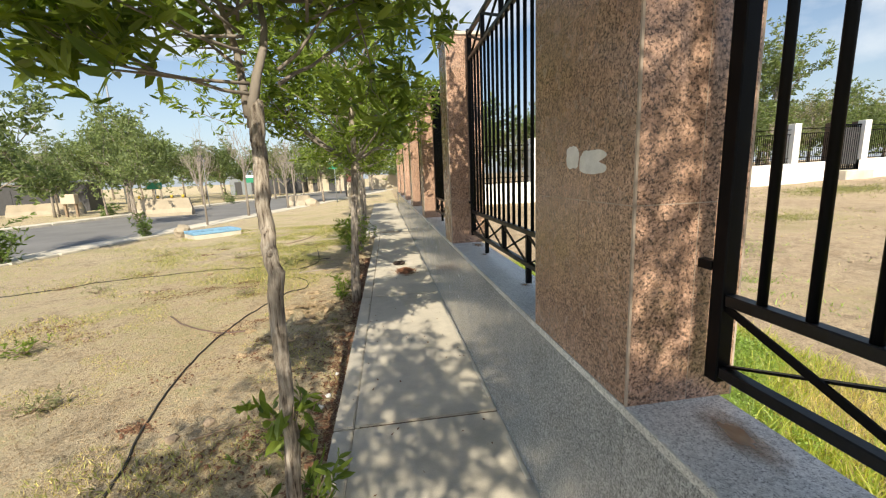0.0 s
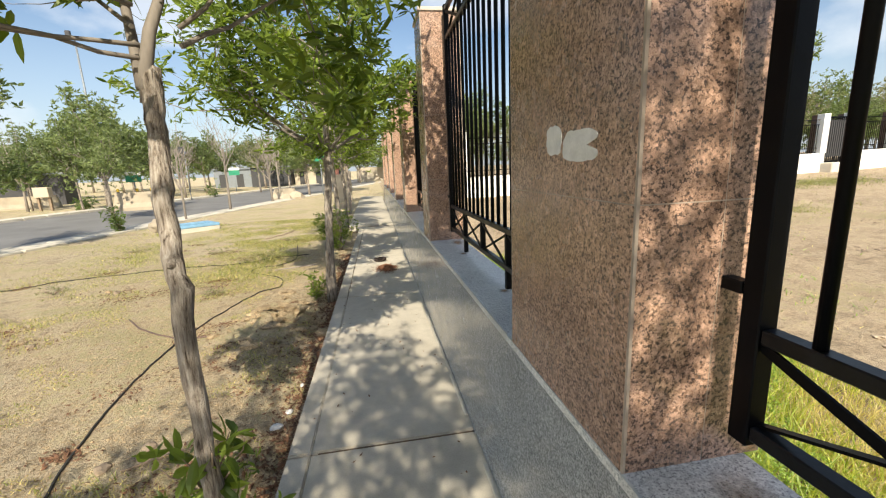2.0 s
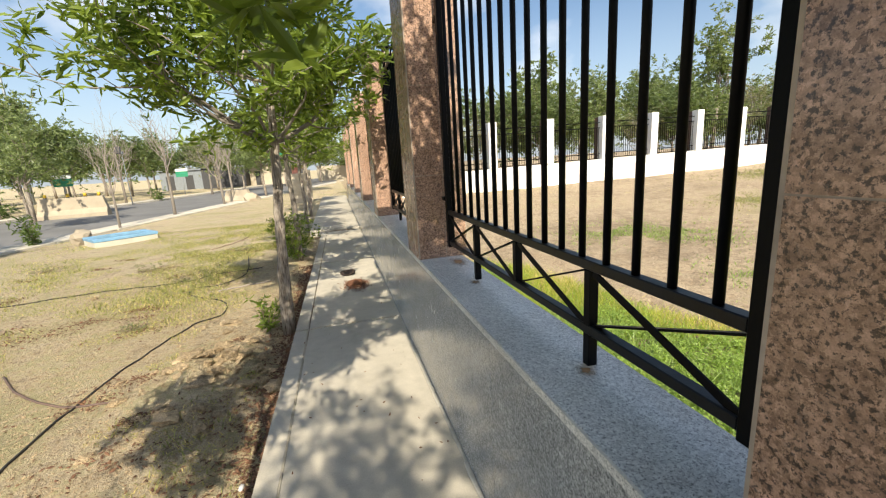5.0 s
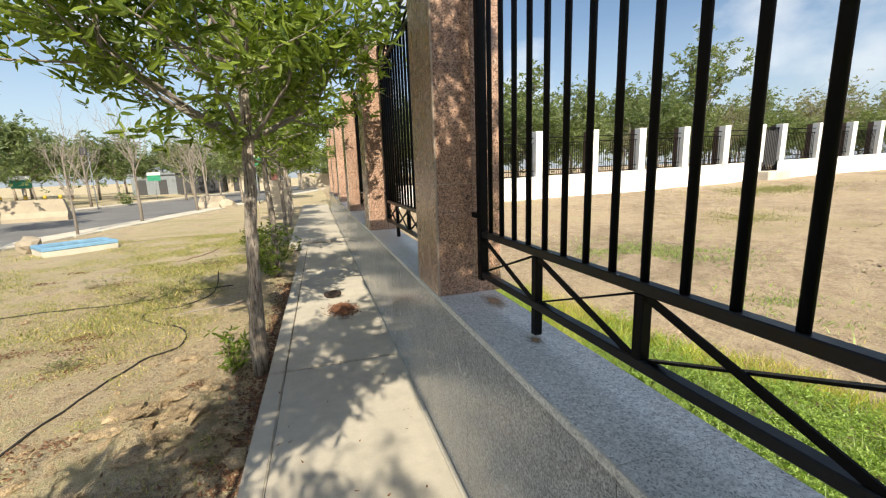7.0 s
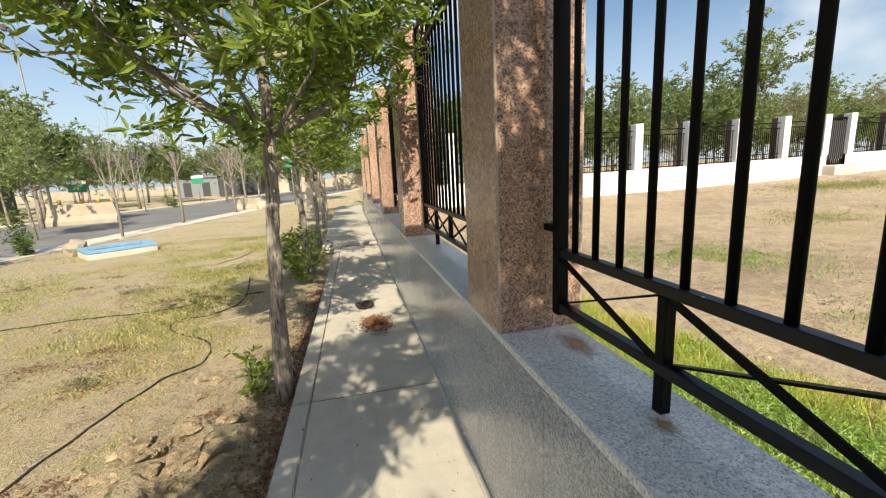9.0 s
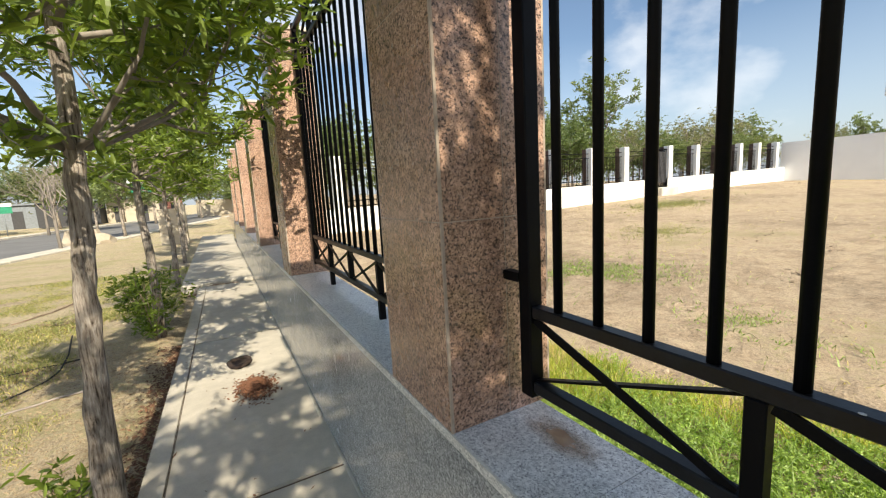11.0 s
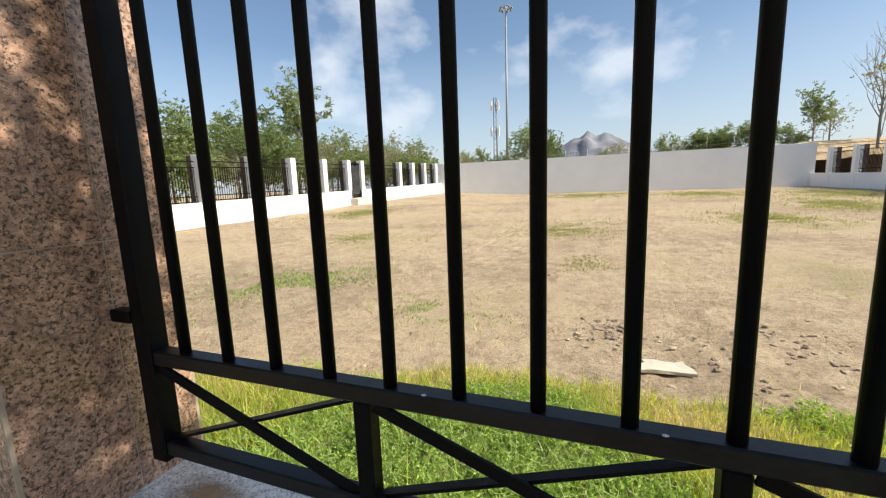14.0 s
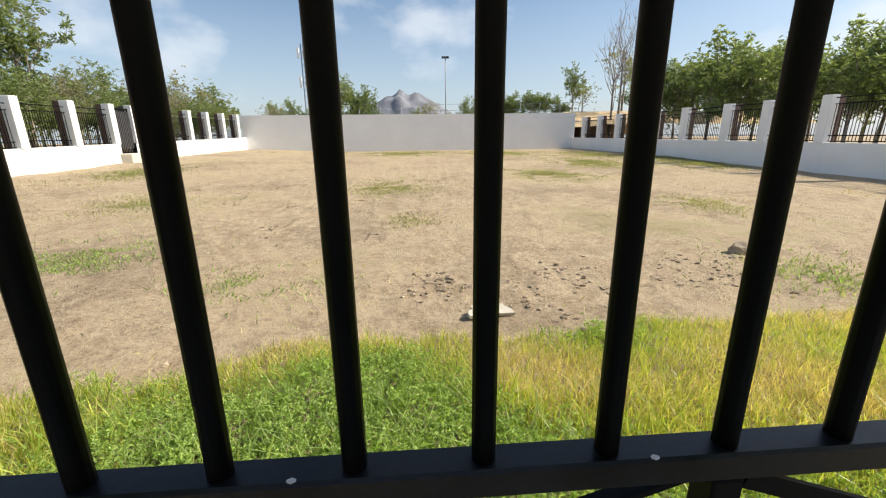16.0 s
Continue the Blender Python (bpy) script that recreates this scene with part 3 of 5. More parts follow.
def grow(bm, p, d, length, r, depth, rng, tips, kids=3, lift=0.12):
    """A limb that bends and forks; gathers its twig points."""
    pts, n = [Vector(p)], 5
    d = Vector(d).normalized()
    for i in range(n):
        d = (d + Vector((rng.gauss(0, 0.16), rng.gauss(0, 0.16), rng.gauss(lift * 0.4, 0.10)))).normalized()
        pts.append(pts[-1] + d * length / n)
    tube(bm, pts, [r * (1 - 0.55 * i / n) for i in range(n + 1)], 7 if r > 0.012 else 5)
    if depth <= 1:
        tips += pts[2:]
    if depth == 0:
        return
    for k in range(kids):
        at = pts[-1] if k == 0 else pts[rng.randint(2, n)]
        e = (d * 0.7 + Vector((rng.gauss(0, 0.55), rng.gauss(0, 0.55), rng.gauss(lift, 0.4)))).normalized()
        grow(bm, at, e, length * rng.uniform(0.6, 0.85), r * 0.5, depth - 1, rng, tips, kids, lift)


def tree(name, trunk_pts, radii, limbs, leaves, leaf_len, seed, label, material=M_LEAF, depth=2, bark=M_BARK, spread=0.07, category="tree", kids=3, cut=None):
    rng = random.Random(seed)
    base = Vector(trunk_pts[0])
    t = tagged(empty(name, base), label, category, "park trees")
    bm = bmesh.new()
    fine, fr = [], []
    for (p, q), (a, b) in zip(zip(trunk_pts, trunk_pts[1:]), zip(radii, radii[1:])):
        for k in range(6):
            u = k / 6
            v = Vector(p).lerp(Vector(q), u) - base
            fine.append(v + Vector((rng.gauss(0, 0.0035), rng.gauss(0, 0.0035), 0)))
            fr.append((a + (b - a) * u) * rng.uniform(0.93, 1.08))
    fine.append(Vector(trunk_pts[-1]) - base)
    fr.append(radii[-1])
    fine[0] = Vector((0, 0, -0.06))
    tube(bm, fine, fr, 14, 0.16, seed)
    trunk = part("trunk", bm, bark, t)
    for k in range(3):
        q = fine[4 + 5 * k % (len(fine) - 6)]
        a = rng.uniform(0, 6.283)
        bm = bmesh.new()
        rr = fr[4 + 5 * k % (len(fine) - 6)]
        side = Vector((math.cos(a), math.sin(a), 0.25))
        tube(bm, [q, q + side * rr * 1.0, q + side * rr * 1.5], [rr * 0.6, rr * 0.45, rr * 0.2], 8, 0.3, seed + k)
        part("knot", bm, bark, trunk)
    tips = []
    bm = bmesh.new()
    for p, d, ln, r in limbs:
        grow(bm, Vector(p) - base, d, ln, r, depth, rng, tips, kids)
    part("limb", bm, M_PALE_BARK, t)
    if cut:
        tips = [q for q in tips if cut(q + base)]
    vs, fs = leaf_cloud(tips, leaves, spread, leaf_len, leaf_len * 0.25, seed + 1, fine=True)
    mesh_from("crown", vs, fs, material, t, "crown of narrow green leaves")
    return t


T1 = [(-0.475, 1.60, -0.10), (-0.447, 1.582, 0.6), (-0.431, 1.565, 1.19), (-0.452, 1.608, 1.40), (-0.457, 1.655, 1.66), (-0.452, 1.675, 1.84)]
def tiers(x, y, levels, seed, r=0.017):
    """Limbs set round a leader at several heights: (height, count, lift, length) each."""
    rng = random.Random(seed)
    out = []
    for z, n, u, ln in levels:
        a0 = rng.uniform(0, 6.283)
        for k in range(n):
            a = a0 + 6.283 * k / n + rng.gauss(0, 0.2)
            out.append(((x, y, z + rng.gauss(0, 0.07)), (math.cos(a), math.sin(a), u), ln * rng.uniform(0.85, 1.15), r))
    return out


tree("young_tree", T1, [0.035, 0.031, 0.029, 0.028, 0.027, 0.026],
     [((-0.485, 1.68, 1.78), (-0.06, 0.1, 1.0), 0.62, 0.017), ((-0.475, 1.68, 1.74), (0.50, 0.02, 0.85), 0.50, 0.022), ((-0.465, 1.67, 1.90), (-0.85, -0.45, 0.04), 0.46, 0.0075), ((-0.46, 1.66, 2.06), (-1.0, -0.35, 0.0), 0.45, 0.007),
      ((-0.465, 1.65, 1.86), (-0.8, -0.55, 0.12), 0.46, 0.0075), ((-0.46, 1.65, 2.0), (-0.75, -0.7, 0.15), 0.48, 0.007), ((-0.48, 1.67, 1.95), (-0.75, 0.55, 0.45), 0.45, 0.008), ((-0.36, 1.68, 1.90), (0.3, 0.85, 0.5), 0.5, 0.009), ((-0.48, 1.68, 2.08), (-0.5, -0.7, 0.5), 0.5, 0.007), ((-0.49, 1.69, 2.15), (-0.9, 0.2, 0.5), 0.6, 0.008), ((-0.36, 1.68, 1.95), (0.8, 0.3, 0.45), 0.5, 0.008)]
     + tiers(-0.50, 1.74, [(2.3, 5, 0.6, 0.5)], 5, 0.007) + tiers(-0.24, 1.70, [(2.2, 5, 0.6, 0.5)], 6, 0.007)
     # limbs above view, added to dapple the next pier and the coping
     + tiers(-0.10, 1.72, [(2.55, 6, 0.35, 0.62), (2.85, 5, 0.4, 0.55)], 7, 0.012) + tiers(0.12, 1.60, [(2.75, 6, 0.25, 0.62), (3.0, 5, 0.35, 0.55)], 17, 0.011),
     # leaves thinned to let sun through to the pavement and soil heap
     9800, 0.108, 11, "young slender tree with a forked grey trunk beside the pavement", depth=2, cut=lambda q: q.z > 1.70 and not (q.x > -0.25 and q.y < 1.45 and q.z < 2.45) and not (q.x < -0.62 and q.z > 2.3) and not (q.x < -0.5 and q.y > 1.9) and (q.x > -0.7 or noise.noise(q * 5.0) > -0.3) and (q.z < 2.45 or noise.noise(q * 4.5) > (0.10 if q.x > 0.3 or q.z < 2.9 else 0.2)))
T2 = [(-0.46, 5.47, -0.1), (-0.41, 5.42, 0.85), (-0.37, 5.41, 1.35), (-0.33, 5.42, 1.9), (-0.34, 5.44, 2.9)]
tree("young_tree", T2, [0.068, 0.046, 0.043, 0.037, 0.018],
     [((-0.34, 5.42, 1.75), (math.cos(a), math.sin(a), u), ln, 0.018) for a, u, ln in ((3.1, 0.30, 1.0), (3.3, 0.6, 0.95), (3.8, 0.5, 0.9), (2.4, 0.45, 0.9), (4.7, 0.45, 0.75), (5.6, 0.5, 0.6), (0.3, 0.5, 0.7), (0.45, 0.25, 0.75), (1.3, 0.5, 0.7))]
     + tiers(-0.33, 5.43, [(2.25, 5, 0.5, 0.75), (2.75, 5, 0.9, 0.65)], 8),
     13000, 0.105, 22, "young leafy tree with rough bark beside the pavement", depth=2, spread=0.08, cut=lambda q: q.x < 0.8)
for i, (x, y, s) in enumerate([(-0.60, 8.95, 1.0), (-0.66, 12.4, 0.95), (-0.75, 16.0, 1.0), (-0.25, -1.85, 1.15), (-0.9, 19.6, 1.0)]):
    pts = [(x, y, -0.12), (x + 0.02, y, 0.8), (x - 0.02, y + 0.03, 1.5 * s), (x, y + 0.05, 1.95 * s), (x, y + 0.05, 2.8 * s)]
    tree("young_tree", pts, [0.055, 0.045, 0.04, 0.032, 0.015],
         tiers(x, y + 0.04, [(1.8 * s, 6, 0.4, 0.72), (2.3 * s, 5, 0.6, 0.7), (2.8 * s, 5, 0.9, 0.65)], 60 + i)
         # i == 3 is out of view: limbs added to shade lawn and pier
         + (tiers(x - 0.75, y - 0.1, [(2.05, 5, 0.2, 0.6), (2.4, 5, 0.3, 0.55)], 90) + tiers(x + 0.7, y, [(3.45, 7, 0.2, 0.55), (3.85, 5, 0.2, 0.5)], 91) if i == 3 else []),
         7000 if i != 3 else 10500, 0.125 if i != 3 else 0.09, 40 + i, "young leafy tree in the row along the pavement", depth=2, spread=0.09 if i != 3 else 0.17, cut=(lambda q: q.x < -0.75 or noise.noise(q * 5.0) > (-0.12 if q.z < 2.9 or q.x < 0.25 else -0.6)) if i == 3 else None)


# ---- kinds of things ----
def stone(name, x, y, z, s, label, seed, material=M_ROCK, flat=0.6, stretch=1.0, rz=0.0, category="stone", group="", rough=False):
    rng = random.Random(seed)
    bm = bmesh.new()
    bmesh.ops.create_icosphere(bm, subdivisions=2, radius=1.0)
    o = rng.uniform(0, 50)
    for v in bm.verts:
        k = 1 + 0.42 * noise.noise(v.co * 1.3 + Vector((o, 0, 0))) + 0.15 * noise.noise(v.co * 3.5 + Vector((0, o, 0)))
        if rough:
            k = 1 + 0.75 * noise.noise(v.co * 1.7 + Vector((o, 0, 0))) + 0.35 * noise.noise(v.co * 4.0 + Vector((0, o, 0)))
        v.co = Vector((v.co.x * s * stretch * k, v.co.y * s * k, v.co.z * s * flat * k))
    ob = mesh_ob(name, bm, material)
    ob.matrix_world = pose(x, y, z, 0, 0, rz)
    return tagged(ob, label, category, group)


def blades(name, spots, material, label, hmin, hmax, width, seed, lean=0.5):
    """Bent grass blades, two triangles and a tip each."""
    rng = random.Random(seed)
    vs, fs = [], []
    for x, y, z, k in spots:
        a = rng.uniform(0, 6.283)
        h = rng.uniform(hmin, hmax) * k
        s = Vector((math.cos(a), math.sin(a), 0)) * width * max(1.0, k) * rng.uniform(0.6, 1.3)
        b = Vector((rng.gauss(0, lean), rng.gauss(0, lean), 0)) * h
        p = Vector((x, y, z - 0.01))
        i = len(vs)
        m = p + b * 0.35 + Vector((0, 0, h * 0.6))
        vs += [p - s, p + s, m + s * 0.7, m - s * 0.7, p + b + Vector((0, 0, h))]
        fs += [(i, i + 1, i + 2, i + 3), (i + 3, i + 2, i + 4)]
    ob = mesh_from(name, [tuple(v) for v in vs], fs, material)
    return tagged(ob, label, "grass", kind="stuff")


def cable(name, pts, r, material, label, category, sides=7):
    """A hose lying along points, smoothed."""
    ctrl = [Vector((x, y, ground_z(x, y) + r * 0.8)) for x, y in pts]
    fine = []
    for i in range(len(ctrl) - 1):
        p0, p1, p2, p3 = ctrl[max(i - 1, 0)], ctrl[i], ctrl[i + 1], ctrl[min(i + 2, len(ctrl) - 1)]
        for k in range(6):
            t = k / 6
            q = 0.5 * ((2 * p1) + (p2 - p0) * t + (2 * p0 - 5 * p1 + 4 * p2 - p3) * t * t + (3 * p1 - p0 - 3 * p2 + p3) * t ** 3)
            q.z = ground_z(q.x, q.y) + r * 0.9
            fine.append(q)
    fine.append(ctrl[-1])
    bm = tube(bmesh.new(), fine, r, sides)
    return tagged(mesh_ob(name, bm, material), label, category)


def shrub(x, y, z, r, h, n, leaf, seed, label, material=M_LEAF, stems=9):
    rng = random.Random(seed)
    s = tagged(empty("shrub", (x, y, z)), label, "shrub")
    bm, tips = bmesh.new(), []
    for k in range(stems):
        a, u = rng.uniform(0, 6.283), rng.uniform(0.2, 1.0)
        pts = [Vector((0, 0, 0))]
        d = Vector((math.cos(a) * r * u, math.sin(a) * r * u, h * rng.uniform(0.6, 1.0)))
        for i in range(1, 6):
            pts.append(d * (i / 5) + Vector((rng.gauss(0, 0.03), rng.gauss(0, 0.03), rng.gauss(0, 0.02))) * r)
        tube(bm, pts, [0.006, 0.005, 0.004, 0.003, 0.003, 0.002], 5)
        tips += pts[1:]
    part("stem", bm, M_TWIG, s)
    vs, fs = leaf_cloud(tips, n, r * 0.22, leaf, leaf * 0.3, seed, 0.0, fine=True)
    mesh_from("foliage", vs, fs, material, s)
    return s


def far_tree(kind, height, radius, n, leaf, seed, material):
    """A tree seen from afar, standing at the origin."""
    rng = random.Random(seed)
    t = tagged(empty("park_tree"), {"bare": "bare pale deciduous tree without leaves", "tall": "tall leafy green poplar-like tree", "round": "leafy green park tree with an uneven crown", "dark": "dense dark green park tree", "grey": "half-bare tree with thin grey-brown foliage"}[kind], "tree", "distant trees")
    bm = bmesh.new()
    lean = rng.gauss(0, 0.04)
    th = height * (0.35 if kind != "bare" else 0.45)
    tube(bm, [(0, 0, -0.2), (lean, 0.02, th * 0.5), (lean * 2, 0, th), (lean * 2.5, 0, height * 0.75)], [height * 0.02, height * 0.016, height * 0.013, height * 0.006], 8, 0.2, seed)
    part("trunk", bm, M_PALE_BARK if kind in ("bare", "grey") else M_BARK, t)
    bm, tips = bmesh.new(), []
    for k in range(9 if kind == "bare" else 8):
        a = k * 2.4 + rng.random()
        z = height * rng.uniform(0.3, 0.62)
        up = 1.8 if kind in ("bare", "tall") else 0.8
        grow(bm, (lean * 2, 0, z), (math.cos(a), math.sin(a), up), height * 0.3 if kind in ("bare", "tall") else radius * 0.75, height * 0.006, 2, rng, tips, 3, 0.2)
    part("limb", bm, M_BARE if kind in ("bare", "grey") else M_BARK, t)
    if n:
        out = []
        for q in tips:
            out.append(q)
        lumps = [Vector((rng.gauss(0, radius * 0.42), rng.gauss(0, radius * 0.42), height * rng.uniform(0.38, 0.95))) for _ in range(14)]
        out += [q + Vector((rng.gauss(0, radius * 0.2), rng.gauss(0, radius * 0.2), rng.gauss(0, radius * 0.16))) for q in lumps for _ in range(9)]
        vs, fs = leaf_cloud(out, n, radius * 0.10, leaf, leaf * 0.42, seed + 3, 0.1)
        mesh_from("crown", vs, fs, material, t)
    return t


KINDS = {
    "round": far_tree("round", 5.0, 1.7, 5200, 0.20, 101, M_LEAF_HAZED),
    "round2": far_tree("round", 4.6, 1.9, 5200, 0.19, 102, M_LEAF_HAZED),
    "dark": far_tree("dark", 5.0, 2.1, 6500, 0.22, 103, M_LEAF_HAZED_DARK),
    "tall": far_tree("tall", 8.0, 1.5, 6000, 0.24, 104, M_LEAF_HAZED),
    "bare": far_tree("bare", 4.6, 1.2, 0, 0, 105, M_LEAF_HAZED),
    "bare2": far_tree("bare", 5.2, 1.5, 0, 0, 106, M_LEAF_HAZED),
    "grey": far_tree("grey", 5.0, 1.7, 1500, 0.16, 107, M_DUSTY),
}
PLACED = set()


def plant(kind, x, y, h, wide=1.0, rz=None):
    """One tree of a kind at its place; the first of a kind is moved, the rest are copies."""
    src = KINDS[kind]
    s = h / {"round": 5.0, "round2": 4.6, "dark": 5.0, "tall": 8.0, "bare": 4.6, "bare2": 5.2, "grey": 5.0}[kind]
    rng = random.Random(int(x * 37 + y * 91))
    m = pose(x, y, bank_z(x, y) - (1.0 if x > 46 and y < 8 else 0.0), 0, 0, rng.uniform(0, 360) if rz is None else rz) @ Matrix.Diagonal((s * wide, s * wide, s, 1))
    if kind in PLACED:
        return copy_thing(src, m)
    PLACED.add(kind)
    src.matrix_basis = m
    return src


# the sources are placed last of their kind, so copies are made from unscaled ones first
def plant_all(rows):
    rest = {}
    for kind, x, y, h, wide in rows:
        if kind not in rest:
            rest[kind] = (x, y, h, wide)
            continue
        PLACED.add(kind)
        plant(kind, x, y, h, wide)
    for kind, (x, y, h, wide) in rest.items():
        PLACED.discard(kind)
        plant(kind, x, y, h, wide)


# ---- boundary walls of the field ----
def boundary_panel(width):
    """Iron railing between two boundary piers, with its origin at one foot."""
    f = tagged(empty("boundary_railing"), "dark iron railing between the white boundary piers", "railing", "boundary railings")
    for z in (0.05, 0.28, 1.55, 1.8):
        part("rail", boxed(0.0, -0.02, z, width, 0.02, z + 0.04), M_IRON, f)
    bm = boxed(-0.009, -0.009, 0.09, 0.009, 0.009, 1.55)
    me = None
    n = int(width / 0.125)
    for k in range(n):
        x = (k + 0.5) * width / n
        if me is None:
            ob = part("bar", bm, M_IRON, f)
            ob.matrix_basis = pose(x, 0, 0)
            me = ob.data
        else:
            put_mesh("bar", me, f, (x, 0, 0))
    return f


def boundary(name, p0, p1, stations, sill, top, gate=None, slope=0.0, out=1):
    """A white wall with square piers and railings from p0 to p1; stations in metres from p0."""
    a, b = Vector((*p0, 0)), Vector((*p1, 0))
    ang = math.degrees(math.atan2(b.y - a.y, b.x - a.x))
    w = tagged(empty(name, (a.x, a.y, 0), ang), "white-painted low boundary wall with square piers", "wall", kind="structure")
    L = (b - a).length

    def sloped(bm):
        for v in bm.verts:
            v.co.z += slope * v.co.x
        return bm

    spans = [(0, L)] if gate is None else [(0, gate[0]), (gate[1], L)]
    for u, v in spans:
        part("low_wall", sloped(boxed(u, -0.12, -1.4, v, 0.12, sill)), M_WHITE, w)
    for s in stations:
        part("pier", sloped(boxed(s, -0.20, sill - 0.005, s + 0.40, 0.20, top, bevel=0.01)), M_WHITE, w)
        y0, y1 = sorted((out * 0.20, out * 0.50))
        part("pier_back", sloped(boxed(s + 0.012, y0, sill - 0.2, s + 0.388, y1, top - 0.03)), M_BROWNPOST, w, "dark brown stone back of the pier")
        part("pier_foot", sloped(boxed(s, -0.135, -1.4, s + 0.40, 0.135, sill - 0.008)), M_WHITE, w)
    for s, t in zip(stations, stations[1:]):
        if gate and abs(s + 0.4 - gate[0]) < 0.6:
            continue
        base = a + (b - a).normalized() * (s + 0.42)
        wd = t - s - 0.44
        f = boundary_panel(wd)
        shear = Matrix.Identity(4)
        shear[2][0] = slope
        f.matrix_basis = pose(base.x, base.y, sill + slope * (s + 0.42), 0, 0, ang) @ shear
    return w


ST_L = [-0.4, 2.6, 5.55, 8.5, 11.6, 14.5, 17.4, 20.3, 23.0, 24.75, 27.9, 31.0, 33.7, 36.5, 39.5]
boundary("wall_north", (1.7, 19.5), (43.2, 19.5), ST_L, 0.885, 2.985, gate=(23.4, 24.75), slope=0.0225)
gate_d = tagged(empty("iron_gate", (25.115, 19.5, 0.88)), "dark closed iron gate in the white boundary wall", "gate")
part("gate_frame", boxed(0, -0.03, 0.0, 1.32, 0.03, 0.08), M_IRON, gate_d)
part("gate_frame", boxed(0, -0.03, 2.4, 1.32, 0.03, 2.48), M_IRON, gate_d)
for k in range(10):
    part("gate_bar", boxed(0.02 + k * 0.138, -0.02, 0.08, 0.06 + k * 0.138, 0.02, 2.4), M_IRON, gate_d)
part("gate_sheet", boxed(0.03, -0.008, 0.3, 1.29, 0.008, 2.3), M_DARK, gate_d)
bm = boxed(24.9, 18.75, -0.4, 26.7, 19.60, 0.875, bevel=0.04)
tagged(mesh_ob("gate_step", bm, M_KERB), "concrete step below the iron gate", "step")

ST_R = [0.5, 3.4, 6.3, 9.2, 12.1, 14.6, 18.0, 21.0, 23.6, 26.0, 29.1, 32.2]
boundary("wall_south", (8.0, -15.0), (43.0, -13.5), ST_R, 1.01, 2.95, slope=0.0125, out=-1)
far_wall = boxed(43.0, -13.7, -0.8, 43.25, 19.7, 3.88)
tagged(mesh_ob("wall_east", far_wall, M_WHITE), "plain white-painted boundary wall", "wall", kind="structure")

# sandy bank behind the far wall and the ground beyond
bm = bmesh.new()
rows_b = []
for i in range(25):
    y = 16 - i * 2.4
    hgt = 0.2 + 3.85 * sm(14, -18, y)
    rows_b.append([bm.verts.new((x, y, 0.45 + hgt * k + (0.25 * noise.noise((x * 0.4, y * 0.4, 0)) if k else 0))) for x, k in ((43.5, 0.55), (48, 0.95), (56, 1.0), (70, 1.0), (95, 0.0))])
for p, q in zip(rows_b, rows_b[1:]):
    for k in range(4):
        bm.faces.new((p[k], p[k + 1], q[k + 1], q[k]))
bmesh.ops.recalc_face_normals(bm, faces=bm.faces)
tagged(mesh_ob("embankment", bm, M_DIRT, smooth=True), "sandy earth bank behind the white wall", "bank", kind="structure")


def bank_z(x, y):
    return 0.45 + 0.2 + 3.85 * sm(14, -18, y) if 46 < x < 72 and -40 < y < 15 else ground_z(x, y)


fence_far = tagged(empty("chain_link_fence", (55, 0, 0)), "thin chain-link fence on the earth bank", "fence")
for k in range(9):
    y = 2.0 - 2.6 * k
    part("post", tube(bmesh.new(), [(0, y, bank_z(55, y) - 0.3), (0, y, 5.75 + 0.02 * k)], 0.035, 6), M_STEEL, fence_far)
for z in (5.7, 4.95):
    part("wire", bar_between(bmesh.new(), (0, 2.0, z), (0, -18.8, z + 0.15), 0.03, 0.03), M_STEEL, fence_far)
net = tagged(empty("sports_net", (60, 7.4, 0.8)), "green netting on a court fence", "net")
for k in range(30):
    part("net_cord", boxed(0, -2.9 + 0.2 * k - 0.02, 0.2, 0.03, -2.9 + 0.2 * k + 0.02, 4.6), M_GREEN_NET, net)
for y in (-2.9, 0, 2.9):
    part("post", tube(bmesh.new(), [(0, y, -0.4), (0, y, 5.0)], 0.05, 6), M_STEEL, net)

# masts and lamps beyond the field
mast = tagged(empty("light_mast", (90, 21.8, -0.4)), "tall grey steel light mast", "mast")
part("pole", tube(bmesh.new(), [(0, 0, 0), (0, 0, 38.4)], [0.32, 0.17], 10), M_STEEL, mast)
ring = [(1.15 * math.cos(k * 0.5236), 1.15 * math.sin(k * 0.5236), 38.0) for k in range(13)]
part("crown_ring", tube(bmesh.new(), ring, 0.09, 6), M_STEEL, mast)
for k in range(8):
    c, d = math.cos(k * 0.785), math.sin(k * 0.785)
    part("ring_arm", bar_between(bmesh.new(), (0, 0, 38.3), (1.15 * c, 1.15 * d, 38.0), 0.07, 0.07), M_STEEL, mast)
    part("lamp_head", boxed(1.25 * c - 0.22, 1.25 * d - 0.22, 37.45, 1.25 * c + 0.22, 1.25 * d + 0.22, 37.9, bevel=0.06), M_STEEL, mast)
ant = tagged(empty("antenna_tower", (90, 24.4, -0.4)), "slim telecom antenna tower with panel aerials", "tower")
for dx, dy in ((-0.4, -0.4), (0.4, -0.4), (0, 0.45)):
    part("leg", tube(bmesh.new(), [(dx, dy, 0), (dx * 0.6, dy * 0.6, 20.4)], 0.09, 6), M_STEEL, ant)
for k in range(16):
    part("strut", bar_between(bmesh.new(), (-0.3, -0.35, 1.2 * k + 0.6), (0.3, 0.4, 1.2 * k + 1.2), 0.06, 0.06), M_STEEL, ant)
